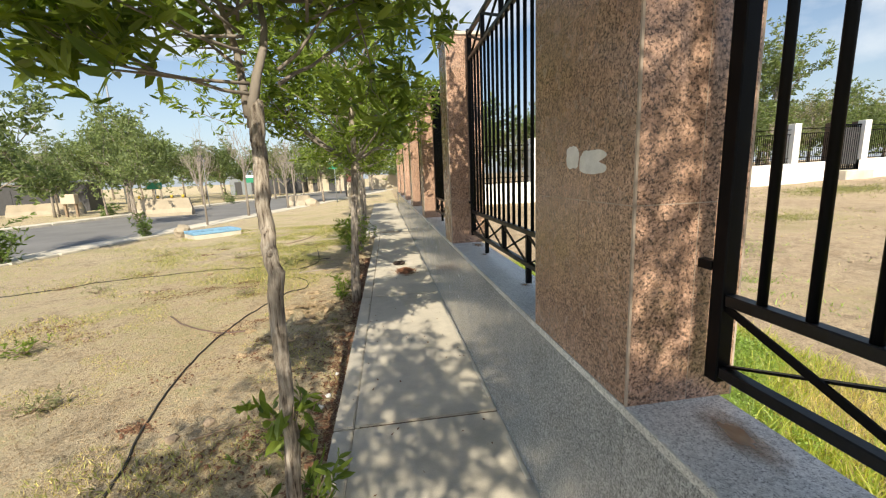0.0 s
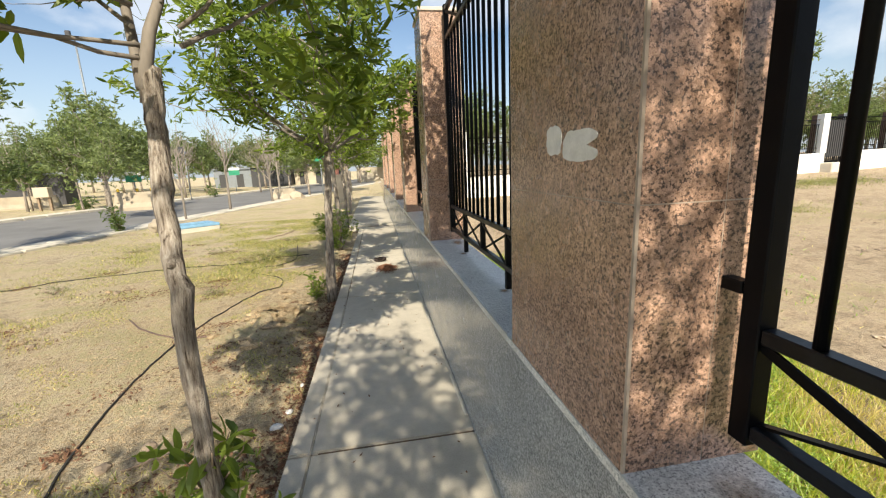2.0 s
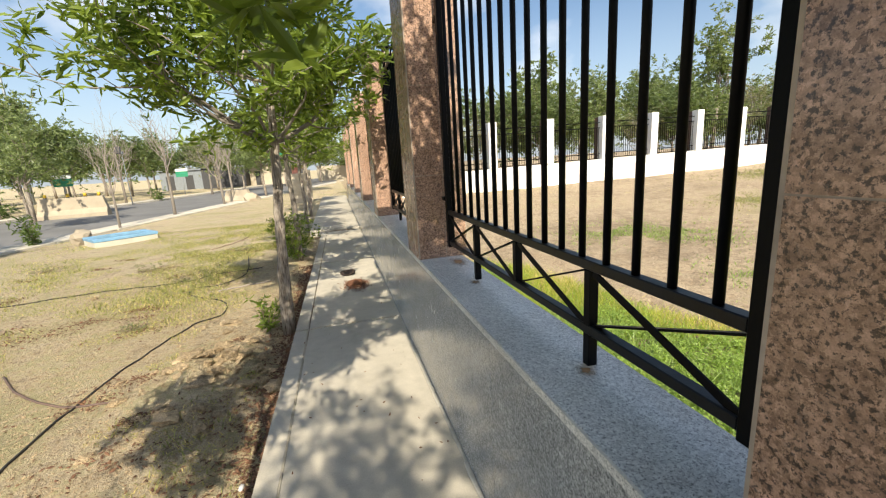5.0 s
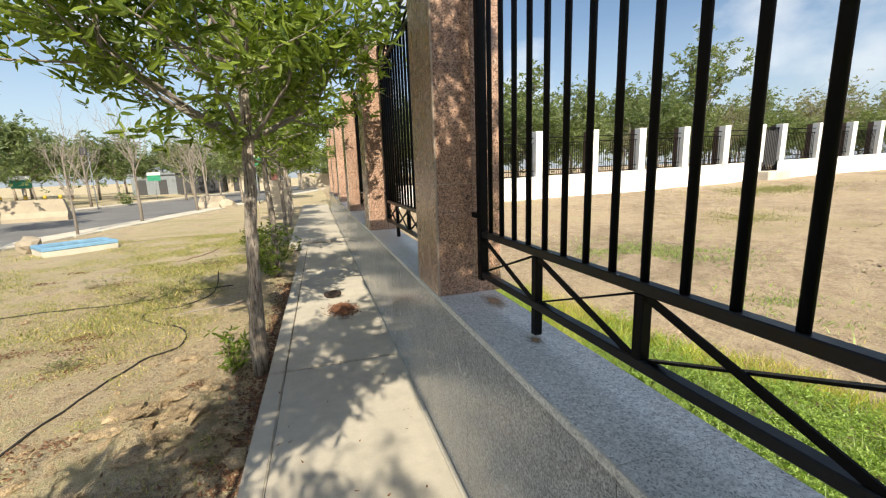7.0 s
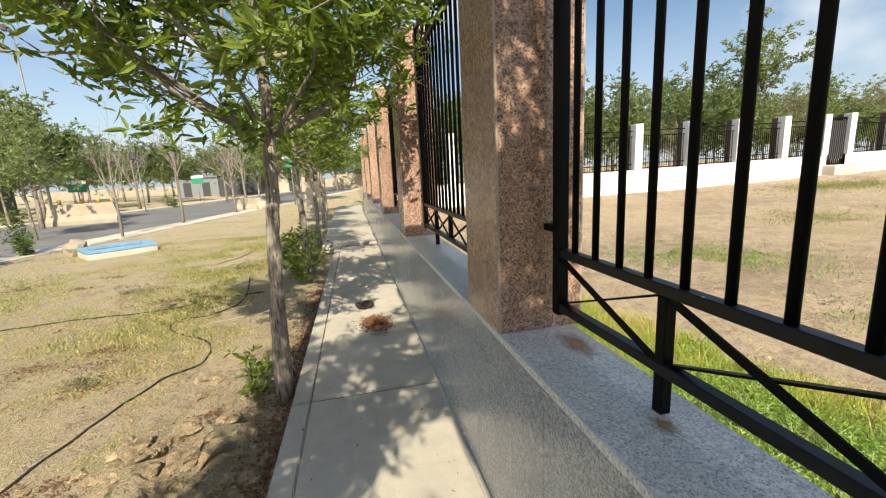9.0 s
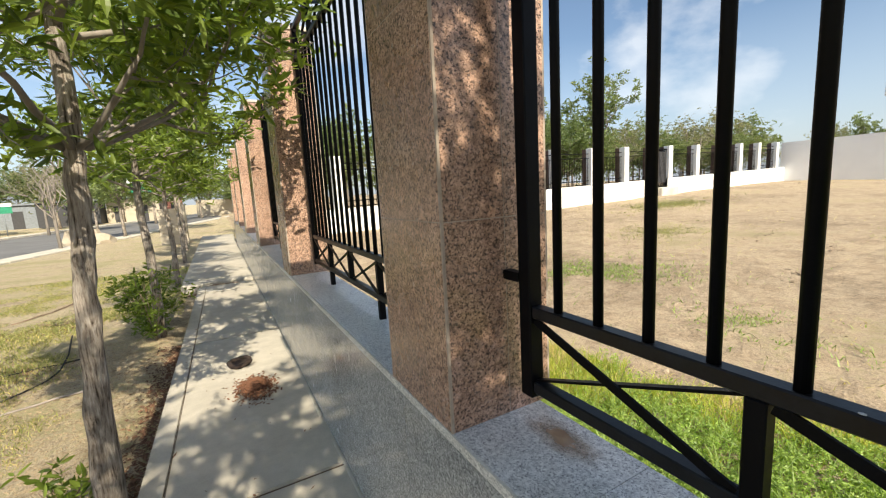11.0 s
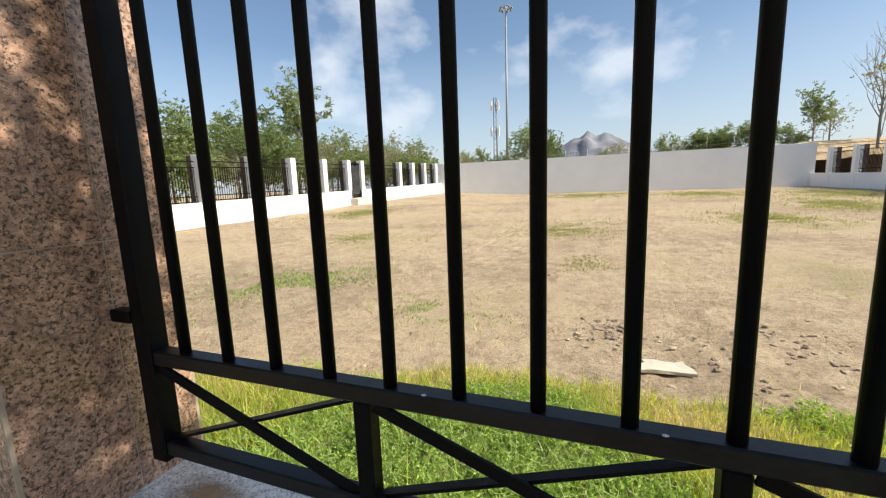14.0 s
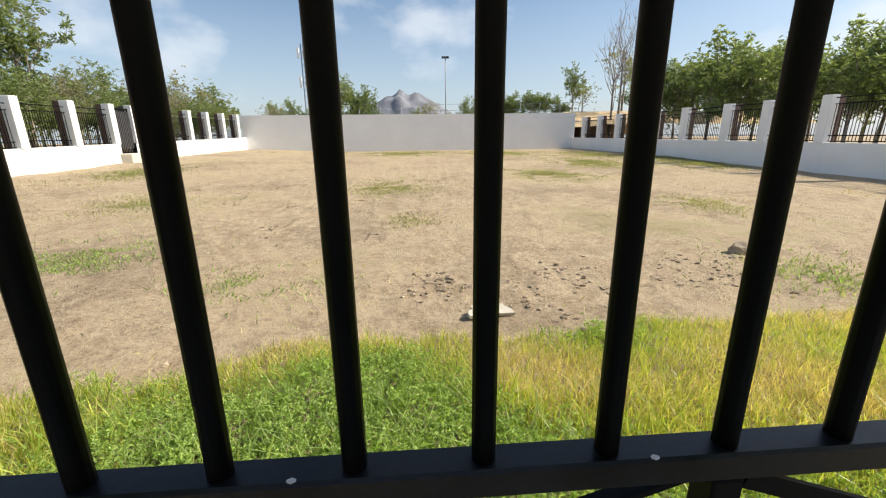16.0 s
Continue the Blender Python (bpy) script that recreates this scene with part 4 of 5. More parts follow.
for z in (13.2, 18.6):
    for a in range(3):
        x, y = 0.9 * math.cos(a * 2.1), 0.9 * math.sin(a * 2.1)
        part("aerial", boxed(x - 0.15, y - 0.2, z - 1.0, x + 0.15, y + 0.2, z + 1.0, bevel=0.03), M_WHITE, ant)
        part("arm", bar_between(bmesh.new(), (0, 0, z), (x, y, z), 0.06, 0.06), M_STEEL, ant)


def lamp_post(x, y, h, heads, label):
    l = tagged(empty("floodlight_pole", (x, y, ground_z(x, y))), label, "lamp post")
    part("pole", tube(bmesh.new(), [(0, 0, -0.2), (0, 0, h)], [h * 0.008, h * 0.005], 8), M_STEEL, l)
    part("crossarm", boxed(-0.1, -h * 0.034, h - 0.1, 0.1, h * 0.034, h + 0.05), M_STEEL, l)
    for k in range(heads):
        y2 = h * 0.034 * (2 * k / max(1, heads - 1) - 1)
        part("lamp_head", boxed(-0.35, y2 - h * 0.010, h - 0.1, 0.05, y2 + h * 0.010, h + 0.40, bevel=0.05), M_DARK, l)
    return l


lamp_post(110, -5.7, 20.6, 4, "floodlight pole with four lamp heads")
lamp_post(-25.5, 45, 14.5, 1, "tall grey street light pole")
lamp_post(-13.5, 34, 3.6, 1, "short grey lamp post by the road")

# bare mountain far away
bm = bmesh.new()
n_u, n_v = 48, 20
grid = []
for j in range(n_v):
    row = []
    for i in range(n_u):
        u, v = i / (n_u - 1) * 2 - 1, j / (n_v - 1)
        y = 11.5 - u * 135
        peak = 4 + 80 * max(0, 1 - abs(u + 0.06) / 0.95) ** 1.05 + 12 * max(0, 1 - abs(u - 0.36) / 0.5) + 14 * max(0, 1 - abs(u + 0.55) / 0.4) + 7 * noise.noise((u * 9, 0.5, 2.0))
        hgt = peak * (1 - v) ** 0.8 * (0.9 + 0.35 * noise.noise((y * 0.05, v * 5, 1.0)) * (0.2 + v))
        row.append(bm.verts.new((640 - 150 * v + 12 * noise.noise((y * 0.03, v * 6, 4.0)), y, hgt - 3)))
    grid.append(row)
for p, q in zip(grid, grid[1:]):
    for k in range(n_u - 1):
        bm.faces.new((p[k], q[k], q[k + 1], p[k + 1]))
bmesh.ops.recalc_face_normals(bm, faces=bm.faces)
tagged(mesh_ob("mountain", bm, M_MOUNT, smooth=True), "bare rocky mountain far beyond the field", "mountain", kind="structure")

# ---- trees round the field and the road ----
TREES = [
    ("tall", 26.4, 25, 8.4, 1.0), ("round", 12.3, 25, 6.6, 1.0), ("round2", 15.5, 24, 5.3, 1.0), ("round", 18, 25.5, 5.2, 0.9), ("dark", 21.2, 24.5, 5.0, 1.0), ("tall", 23.4, 27, 6.2, 1.0),
    ("grey", 29.2, 24.5, 5.2, 1.1), ("round2", 32.2, 25.5, 5.2, 1.0), ("grey", 36, 24, 5.5, 1.2), ("grey", 40.5, 25, 6.4, 1.2), ("grey", 45.5, 25, 6.0, 1.2), ("round", 51, 25.5, 6.3, 1.0), ("dark", 9.4, 24, 4.6, 1.0),
    ("round", 6.2, 25, 5.4, 1.0), ("round2", 3.0, 24, 5.0, 1.0), ("dark", 14, 29, 4.8, 1.1), ("dark", 28, 29, 5.0, 1.2), ("dark", 34, 30, 4.8, 1.2), ("grey", 20, 31, 6.0, 1.2), ("bare2", 33.5, 27, 5.5, 1.0), ("dark", 47, 29, 5.0, 1.2), ("dark", 40, 30, 4.6, 1.2),
    ("grey", 60, 22, 5.6, 1.0), ("round", 62, 19.6, 5.8, 0.9), ("round2", 60, 12.8, 7.6, 1.0), ("dark", 62, 10.2, 6.8, 0.8), ("round2", 66, 9.0, 4.6, 0.9), ("round", 68, 2.4, 4.8, 0.8), ("grey", 70, 0.5, 6.0, 1.0),
    ("round2", 58, -4.6, 4.0, 0.9), ("dark", 59, -8.8, 3.8, 1.2), ("round", 60, -11, 4.2, 1.1), ("dark", 57, -13, 3.6, 1.2), ("tall", 56, -18.4, 6.0, 0.9), ("dark", 60, -16, 3.4, 1.3), ("grey", 62, -7, 3.8, 1.1), ("grey", 58, -20.5, 5.0, 1.2), ("dark", 66, -2, 3.0, 1.2),
    ("dark", 63, 16.6, 4.6, 1.0), ("round", 70, 24.5, 6.0, 1.0),
    ("bare2", 45, -18.4, 10.6, 0.7), ("bare2", 47, -20.2, 9.8, 0.7), ("grey", 49, -21.6, 7.8, 1.0), ("dark", 40, -22.5, 6.8, 1.0), ("round", 36.6, -23.4, 8.6, 1.0), ("dark", 32, -22.5, 6.6, 1.1), ("round2", 28.5, -23, 6.2, 1.0), ("round", 25, -24, 7.0, 1.0), ("dark", 21.5, -25, 6.0, 1.1), ("round2", 18.5, -25, 6.6, 1.0), ("round2", 33.5, -27, 7.5, 1.0), ("dark", 26.5, -28, 6.8, 1.2), ("round", 42.4, -25, 7.6, 1.0), ("dark", 37, -28, 7.0, 1.1),
    # across the road and down the verge
    ("dark", -8.9, 10.6, 3.75, 0.85), ("round", -13.6, 24.4, 5.6, 1.0), ("dark", -16.2, 26.5, 4.2, 0.8), ("round2", -10.7, 19.4, 3.9, 0.8), ("round", -17.5, 31, 5.6, 1.0), ("dark", -20.5, 29.0, 3.6, 0.9),
    ("bare", -14.7, 36, 5.0, 1.0), ("dark", -16.0, 44, 5.0, 1.2), ("dark", -20, 50, 5.0, 1.2), ("bare2", -6.6, 21.0, 3.9, 0.9), ("bare", -5.7, 25.5, 4.0, 0.9), ("bare2", -6.2, 30.0, 4.4, 1.0), ("round2", -4.3, 30.5, 4.4, 1.0), ("grey", -10.5, 42, 5.2, 1.0),
    ("round", -8.2, 44, 4.6, 1.1), ("dark", -12.4, 52, 5.2, 1.2), ("dark", -5.0, 50, 5.0, 1.2), ("round", -1.4, 56, 5.2, 1.2), ("dark", 2.5, 60, 5.0, 1.3), ("round2", 4, 40, 5.0, 1.1), ("dark", 6.5, 46, 5.4, 1.2), ("bare", -20.4, 28.5, 4.4, 0.9), ("bare", -24, 38, 5.2, 1.0),
    ("round", -24, 34, 5.0, 1.0), ("dark", -28, 44, 5.2, 1.2), ("round2", -30, 37, 5.0, 1.1), ("dark", -34, 46, 5.0, 1.3), ("dark", -40, 52, 5.4, 1.3), ("round", -26, 26, 4.6, 1.0), ("dark", -25, 56, 5.4, 1.3), ("round", -15, 62, 5.4, 1.3), ("dark", -32, 60, 5.6, 1.4), ("round2", -1.8, 33, 4.6, 1.0), ("bare2", -3.2, 37, 4.6, 1.0), ("bare", -7.0, 17.2, 3.6, 0.6), ("round2", -22, 43, 5.4, 1.1), ("dark", -9, 60, 5.4, 1.3), ("dark", -19, 38.5, 4.6, 1.1),
    ("round", -36, 30, 4.8, 1.1), ("dark", -42, 38, 5.0, 1.2), ("round2", -48, 46, 5.2, 1.3), ("grey", -30, 30, 5.0, 1.1),
]
rng = random.Random(56)
for k in range(15):
    TREES.append((("dark", "round2", "grey")[k % 3], 2.0 + 3.1 * k + rng.gauss(0, 0.4), 22.6 + rng.gauss(0, 0.4), rng.uniform(3.2, 4.3), 1.25))
for k in range(11):
    TREES.append((("grey", "round", "dark")[k % 3], 60 + rng.gauss(0, 2), 12 - 2.9 * k + rng.gauss(0, 0.5), rng.uniform(2.6, 3.8), 1.5))
rng = random.Random(55)
for k in range(17):
    TREES.append((("dark", "round", "grey", "round2")[k % 4], 3 + 3.4 * k + rng.gauss(0, 0.6), 34 + rng.gauss(0, 2), rng.uniform(4.6, 6.0), 1.25))
for k in range(13):
    TREES.append((("dark", "round", "grey")[k % 3], 12 + 3.8 * k + rng.gauss(0, 0.6), -32 + rng.gauss(0, 2), rng.uniform(5.0, 7.0), 1.25))
for k in range(12):
    TREES.append((("grey", "dark", "round")[k % 3], 82 + rng.gauss(0, 4), 34 - 2.6 * k + rng.gauss(0, 0.7), rng.uniform(3.4, 5.2), 1.2))
for k in range(14):
    TREES.append((("dark", "round", "dark", "grey")[k % 4], -44 + 3.6 * k + rng.gauss(0, 0.8), 70 + rng.gauss(0, 3), rng.uniform(4.8, 6.2), 1.35))
plant_all(TREES)

# shrubs at the feet of trees
shrub(-0.72, 9.3, -0.1, 0.42, 0.75, 1500, 0.075, 301, "bushy green shrub at the pavement's edge")
shrub(-0.62, 8.75, -0.1, 0.22, 0.95, 500, 0.07, 302, "upright leafy shoots at a tree's foot")
shrub(-0.66, 5.52, -0.08, 0.17, 0.30, 260, 0.07, 303, "low bright green shoots at a tree's foot")
shrub(-0.45, 1.68, -0.1, 0.22, 0.34, 130, 0.09, 304, "leafy shoots at the slender tree's foot")
shrub(-0.455, 1.585, 0.42, 0.19, 0.22, 70, 0.10, 305, "tuft of leaves sprouting from the slender trunk", stems=7)
shrub(-8.8, 10.5, -0.1, 0.55, 1.1, 900, 0.12, 306, "dense shrub under a verge tree", M_LEAF_DARK)
shrub(-7.75, 14.4, -0.1, 0.35, 0.75, 600, 0.11, 307, "small round shrub by the kerb", M_LEAF_DARK)
shrub(-16.5, 27, -0.2, 0.6, 0.9, 500, 0.16, 308, "rounded shrub across the road", M_LEAF_DARK)
shrub(-13, 37, -0.2, 0.6, 1.0, 500, 0.16, 309, "rounded shrub across the road", M_LEAF_DARK)

# ---- verge: planter, barriers, bollards, signs, sheds ----
planter = tagged(empty("planter", (-5.45, 13.7, -0.1), 38), "low blue-painted concrete tree planter", "planter")
for a in ((-0.68, -0.5, 0.68, -0.36), (-0.68, 0.36, 0.68, 0.5), (-0.68, -0.36, -0.54, 0.36), (0.54, -0.36, 0.68, 0.36)):
    part("rim", boxed(a[0], a[1], -0.2, a[2], a[3], 0.14, bevel=0.015), M_BEIGE if a[0] > 0.5 else M_KERB, planter)
    part("painted_cap", boxed(a[0] - 0.01, a[1] - 0.01, 0.142, a[2] + 0.01, a[3] + 0.01, 0.22, bevel=0.01), M_BLUE, planter, "blue painted top course")
part("soil", boxed(-0.54, -0.36, -0.1, 0.54, 0.36, 0.10), M_DIRT, planter)
stone("boulder", -6.5, 14.0, 0.1, 0.22, "pinkish boulder beside the planter", 41, M_BEIGE, 0.9)


def barrier(x, y, rz, L, h):
    b = tagged(empty("concrete_barrier", (x, y, -0.17), rz), "beige concrete road barrier block", "barrier", "barriers")
    bm = bmesh.new()
    prof = [(-0.32, 0), (-0.32, 0.18), (-0.16, 0.42), (-0.12, h), (0.12, h), (0.16, 0.42), (0.32, 0.18), (0.32, 0)]
    lo = [bm.verts.new((-L / 2 + (0.12 if z > 0.5 else 0), p, z)) for p, z in prof]
    hi = [bm.verts.new((L / 2 - (0.12 if z > 0.5 else 0), p, z)) for p, z in prof]
    for i in range(8):
        bm.faces.new((lo[i], lo[(i + 1) % 8], hi[(i + 1) % 8], hi[i]))
    bm.faces.new(lo), bm.faces.new(hi)
    bmesh.ops.recalc_face_normals(bm, faces=bm.faces)
    part("block", bm, M_BEIGE, b)


barrier(-12.6, 25.7, 8, 2.8, 1.0)
barrier(-22.6, 31.0, 20, 4.0, 0.9)
barrier(-5.4, 27.6, -20, 1.5, 0.75)
stone("boulder", -4.6, 27.2, 0.05, 0.45, "pale boulder by the road bend", 42, M_BEIGE, 0.8)
for x, y in ((-16.6, 33), (-15.4, 32.5), (-14.4, 32.0), (-18.4, 34.0)):
    b = tagged(empty("bollard", (x, y, -0.2)), "yellow and black striped steel bollard", "bollard", "bollards")
    for k in range(5):
        part("band", tube(bmesh.new(), [(0, 0, 0.22 * k), (0, 0, 0.22 * k + 0.22)], 0.09, 8), M_YELLOW if k % 2 == 0 else M_DARK, b)
for x, y, h, rz in ((-17.2, 34, 2.0, 10), (-13.6, 45, 2.2, 5), (-3.3, 30, 2.9, 0)):
    s = tagged(empty("sign_post", (x, y, -0.2), rz), "green street sign on a grey post", "sign")
    part("post", tube(bmesh.new(), [(0, 0, 0), (0, 0, h)], 0.04, 6), M_STEEL, s)
    part("plate", boxed(-0.5, -0.05, h - 0.45, 0.5, -0.02, h + 0.05, bevel=0.01), M_SIGN, s)
    part("header_plate", boxed(-0.5, -0.052, h + 0.06, 0.5, -0.02, h + 0.3), M_WHITE, s)


def shed(name, x, y, w, d, h, rz, body, roof, label):
    s = tagged(empty(name, (x, y, -0.3), rz), label, "building", "far buildings")
    part("wall", boxed(-w / 2, -d / 2, 0, w / 2, d / 2, h, bevel=0.02), body, s)
    part("roof", boxed(-w / 2 - 0.2, -d / 2 - 0.2, h + 0.004, w / 2 + 0.2, d / 2 + 0.2, h + 0.18), roof, s)
    for k in range(max(1, int(w / 2.2))):
        u = -w / 2 + 1.1 + 2.2 * k
        part("door", boxed(u - 0.45, -d / 2 - 0.03, 0.1, u + 0.45, -d / 2 - 0.003, 2.0), M_DARK, s)
    return s


shed("kiosk", -13.2, 60, 5, 3, 2.7, 0, M_DARK, M_STEEL, "low dark market kiosk")
shed("kiosk", -8.0, 62, 5, 3, 2.7, 0, M_CREAM, M_DARK, "low cream market kiosk")
shed("kiosk", -3.6, 52, 1.6, 1.4, 2.4, 0, M_PINKBOX, M_WHITE, "small salmon-pink kiosk by the road")
shed("shelter", -26, 36, 6, 3, 2.4, 15, M_DARK, M_STEEL, "dark open-fronted shelter across the road")
shed("kiosk", -18.5, 62, 5, 3, 2.6, 0, M_STEEL, M_STEEL, "low kiosk with pale grey painted walls")
cream = tagged(empty("wall_cream", (0, 0, 0)), "cream plastered garden wall with a pillar", "wall", kind="structure")
part("wall", boxed(-1.9, 22.5, -0.3, -1.25, 22.7, 1.35), M_CREAM, cream)
part("pillar", boxed(-1.25, 22.4, -0.3, -0.95, 22.8, 1.5, bevel=0.02), M_CREAM, cream)
cream2 = boxed(-2.0, 62.0, -0.3, 5.5, 62.3, 1.9)
tagged(mesh_ob("wall_cream_far", cream2, M_CREAM), "far cream plastered wall", "wall", kind="structure")

# meter boxes on posts across the road
mb = tagged(empty("meter_box", (-19.2, 28.2, -0.2)), "beige electric meter box on wooden posts", "meter box")
part("box", boxed(-0.4, -0.2, 0.9, 0.4, 0.2, 1.5, bevel=0.02), M_CREAM, mb)
for x in (-0.3, 0.3):
    part("post", boxed(x - 0.06, -0.06, 0, x + 0.06, 0.06, 0.9), M_TWIG, mb)

# ---- hoses, sticks and stones on the verge ----
cable("garden_hose", [(-1.55, 1.5), (-1.61, 2.29), (-1.69, 2.61), (-1.8, 3.15), (-1.85, 3.67), (-1.85, 4.52), (-1.72, 5.3), (-1.49, 6.0), (-1.28, 6.3), (-1.36, 6.75), (-1.72, 7.1), (-1.97, 7.42), (-1.93, 7.68), (-1.58, 7.78), (-1.4, 8.14), (-1.45, 8.79), (-1.62, 9.7)], 0.0085, M_HOSE, "black irrigation hose winding over the dry lawn", "hose")
cable("garden_hose", [(-7.5, 6.7), (-6.17, 7.2), (-5.52, 7.43), (-4.86, 7.77), (-4.01, 7.95), (-3.11, 8.12), (-2.3, 8.2), (-1.8, 8.45), (-1.2, 8.6)], 0.0085, M_HOSE, "long black irrigation hose across the dry lawn", "hose")
cable("hose_offcut", [(-2.79, 5.37), (-2.45, 4.97), (-2.01, 4.62), (-1.5, 4.46)], 0.009, M_PINKHOSE, "faded brown hose offcut on the soil", "hose")
cable("stick", [(-1.6, 7.38), (-1.25, 7.5), (-0.92, 7.6)], 0.010, M_BARE, "pale dry stick on the grass", "stick")
cable("stick", [(-1.35, 2.55), (-1.1, 2.66), (-0.85, 2.70)], 0.008, M_TWIG, "dry twig on the soil", "stick")
cable("stick", [(-2.6, 11.0), (-2.3, 11.5), (-2.1, 12.3)], 0.012, M_TWIG, "curved dry branch on the grass", "stick")
rng = random.Random(77)
for x, y, s, m in ((-3.6, 6.62, 0.05, M_DARKROCK), (-3.75, 6.7, 0.04, M_DIRT), (-3.5, 6.75, 0.035, M_DARKROCK), (-3.55, 4.88, 0.045, M_DIRT), (-3.4, 4.8, 0.04, M_DARKROCK), (-4.47, 5.61, 0.06, M_DARKROCK), (-3.24, 7.73, 0.05, M_DIRT), (-1.47, 2.6, 0.045, M_DARKROCK), (-1.3, 2.75, 0.04, M_DARKROCK), (-0.76, 5.8, 0.05, M_ROCK)):
    stone("stone", x, y, ground_z(x, y) + s * 0.2, s, "rough soil-coloured stone on the dry lawn", int(x * 100 + y * 10), m, 0.55, rng.uniform(0.8, 1.5), rng.uniform(0, 360), group="verge stones")
for k in range(130):
    x, y = -0.95 + rng.gauss(0, 0.33), 4.75 + rng.gauss(0, 0.5)
    if x > pave_x(y) - 0.08:
        continue
    s = rng.uniform(0.012, 0.05) * (1.5 if rng.random() < 0.12 else 1.0)
    stone("soil_clod", x, y, ground_z(x, y) + s * 0.15, s, "broken clod of dry soil beside the pavement", 3000 + k, M_DIRT, 0.55, rng.uniform(0.8, 1.7), rng.uniform(0, 360), "soil clod", "soil clods", True)
for x, y, s in ((-0.53, 2.98, 0.022), (-0.58, 2.83, 0.028), (-0.5, 3.35, 0.016)):
    stone("litter", x, y, ground_z(x, y) + 0.02, s, "crumpled pale plastic litter at the pavement's edge", int(y * 500), M_LITTER, 0.5, 1.5, x * 900, "litter", "litter")


def scatter_bits(name, spots, material, label, size, seed, category):
    """Many small flakes lying about."""
    rng = random.Random(seed)
    vs, fs = [], []
    for x, y, z in spots:
        a, k = rng.uniform(0, 6.283), size * rng.uniform(0.5, 1.4)
        u, v = Vector((math.cos(a), math.sin(a), rng.gauss(0, 0.35))) * k, Vector((-math.sin(a), math.cos(a), rng.gauss(0, 0.35))) * k * 0.45
        p = Vector((x, y, z))
        i = len(vs)
        vs += [tuple(p - u), tuple(p + v), tuple(p + u), tuple(p - v), tuple(p + Vector((0, 0, k * 0.3)))]
        fs += [(i, i + 1, i + 4), (i + 1, i + 2, i + 4), (i + 2, i + 3, i + 4), (i + 3, i, i + 4)]
    return tagged(mesh_from(name, vs, fs, material), label, category, kind="stuff")


rng = random.Random(9)
spots = []
for _ in range(5200):
    y = rng.uniform(-0.5, 8.5)
    x = pave_x(y) - abs(rng.gauss(0.02, 0.10)) - 0.01
    spots.append((x, y, ground_z(x, y) + rng.uniform(0.0, 0.025)))
scatter_bits("leaf_litter", spots, M_DRYLEAF, "brown dead leaves along the pavement's edge", 0.018, 4, "leaf litter")
spots = []
for _ in range(34000):
    y = rng.uniform(0.8, 9)
    x = -0.45 - abs(rng.gauss(0, 1.9))
    spots.append((x, y, ground_z(x, y) + 0.003))
scatter_bits("soil_crumbs", spots, M_DIRT, "loose crumbs of dry soil", 0.012, 5, "soil")
spots = [(rng.uniform(-0.3, 0.6), rng.uniform(1.2, 9), 0.003) for _ in range(90)]
scatter_bits("pavement_debris", spots, M_DRYLEAF, "scattered leaf scraps on the concrete pavement", 0.011, 6, "leaf litter")
spots = []
for cx, cy, r in ((-3.62, 6.65, 0.22), (-3.5, 4.85, 0.25), (-4.3, 5.2, 0.2), (-2.2, 10.2, 0.3), (-0.8, 3.4, 0.22), (-0.75, 2.6, 0.2), (-1.0, 2.2, 0.25), (-0.65, 4.0, 0.18), *((-0.9 - abs(rng.gauss(0, 2.2)), rng.uniform(2.2, 11), rng.uniform(0.06, 0.22)) for _ in range(34))):
    for _ in range(110):
        x, y = cx + rng.gauss(0, r), cy + rng.gauss(0, r * 0.6)
        if x < pave_x(y) - 0.02:
            spots.append((x, y, ground_z(x, y) + rng.uniform(0, 0.015)))
scatter_bits("dry_debris", spots, M_DRYLEAF, "dry plant debris caught on the lawn", 0.016, 14, "debris")
shrub(-3.75, 4.45, -0.09, 0.28, 0.10, 240, 0.05, 311, "low green weed spreading on the dry lawn", stems=12)
shrub(-0.72, 2.35, -0.1, 0.25, 0.14, 160, 0.05, 312, "thin weeds beside the pavement", stems=10)
shrub(-2.7, 3.2, -0.09, 0.22, 0.08, 220, 0.04, 313, "low olive weed spreading on the dry lawn", M_DUSTY, stems=12)
shrub(-4.6, 6.9, -0.09, 0.3, 0.08, 220, 0.04, 314, "low olive weed spreading on the dry lawn", M_DUSTY, stems=12)
shrub(-2.1, 6.1, -0.09, 0.2, 0.08, 220, 0.04, 315, "low olive weed spreading on the dry lawn", M_DUSTY, stems=12)
shrub(-3.2, 9.3, -0.09, 0.35, 0.08, 220, 0.04, 316, "low olive weed spreading on the dry lawn", M_DUSTY, stems=12)
shrub(-5.2, 10.2, -0.09, 0.35, 0.08, 220, 0.04, 317, "low olive weed spreading on the dry lawn", M_DUSTY, stems=12)
shrub(-1.9, 10.4, -0.09, 0.3, 0.08, 220, 0.04, 318, "low olive weed spreading on the dry lawn", M_DUSTY, stems=12)
# heap of dead leaves and a rusty lid on the pavement
spots = []
for _ in range(2600):
    a, r = rng.uniform(0, 6.283), abs(rng.gauss(0, 0.058))
    spots.append((0.28 + r * math.cos(a) * 1.25, 6.44 + r * math.sin(a) * 1.9, 0.006 + max(0, 0.07 * (1 - r / 0.13)) * rng.random() ** 0.6))
scatter_bits("leaf_heap", spots, M_RUST, "small heap of rust-brown dead needles on the pavement", 0.014, 7, "leaf heap")
bm = bmesh.new()
ring = [(0.20 + 0.085 * math.cos(k * 0.3927), 7.06 + 0.105 * math.sin(k * 0.3927), 0.022 + 0.006 * math.sin(k)) for k in range(17)]
tube(bm, ring, 0.022, 7, 0.3, 3)
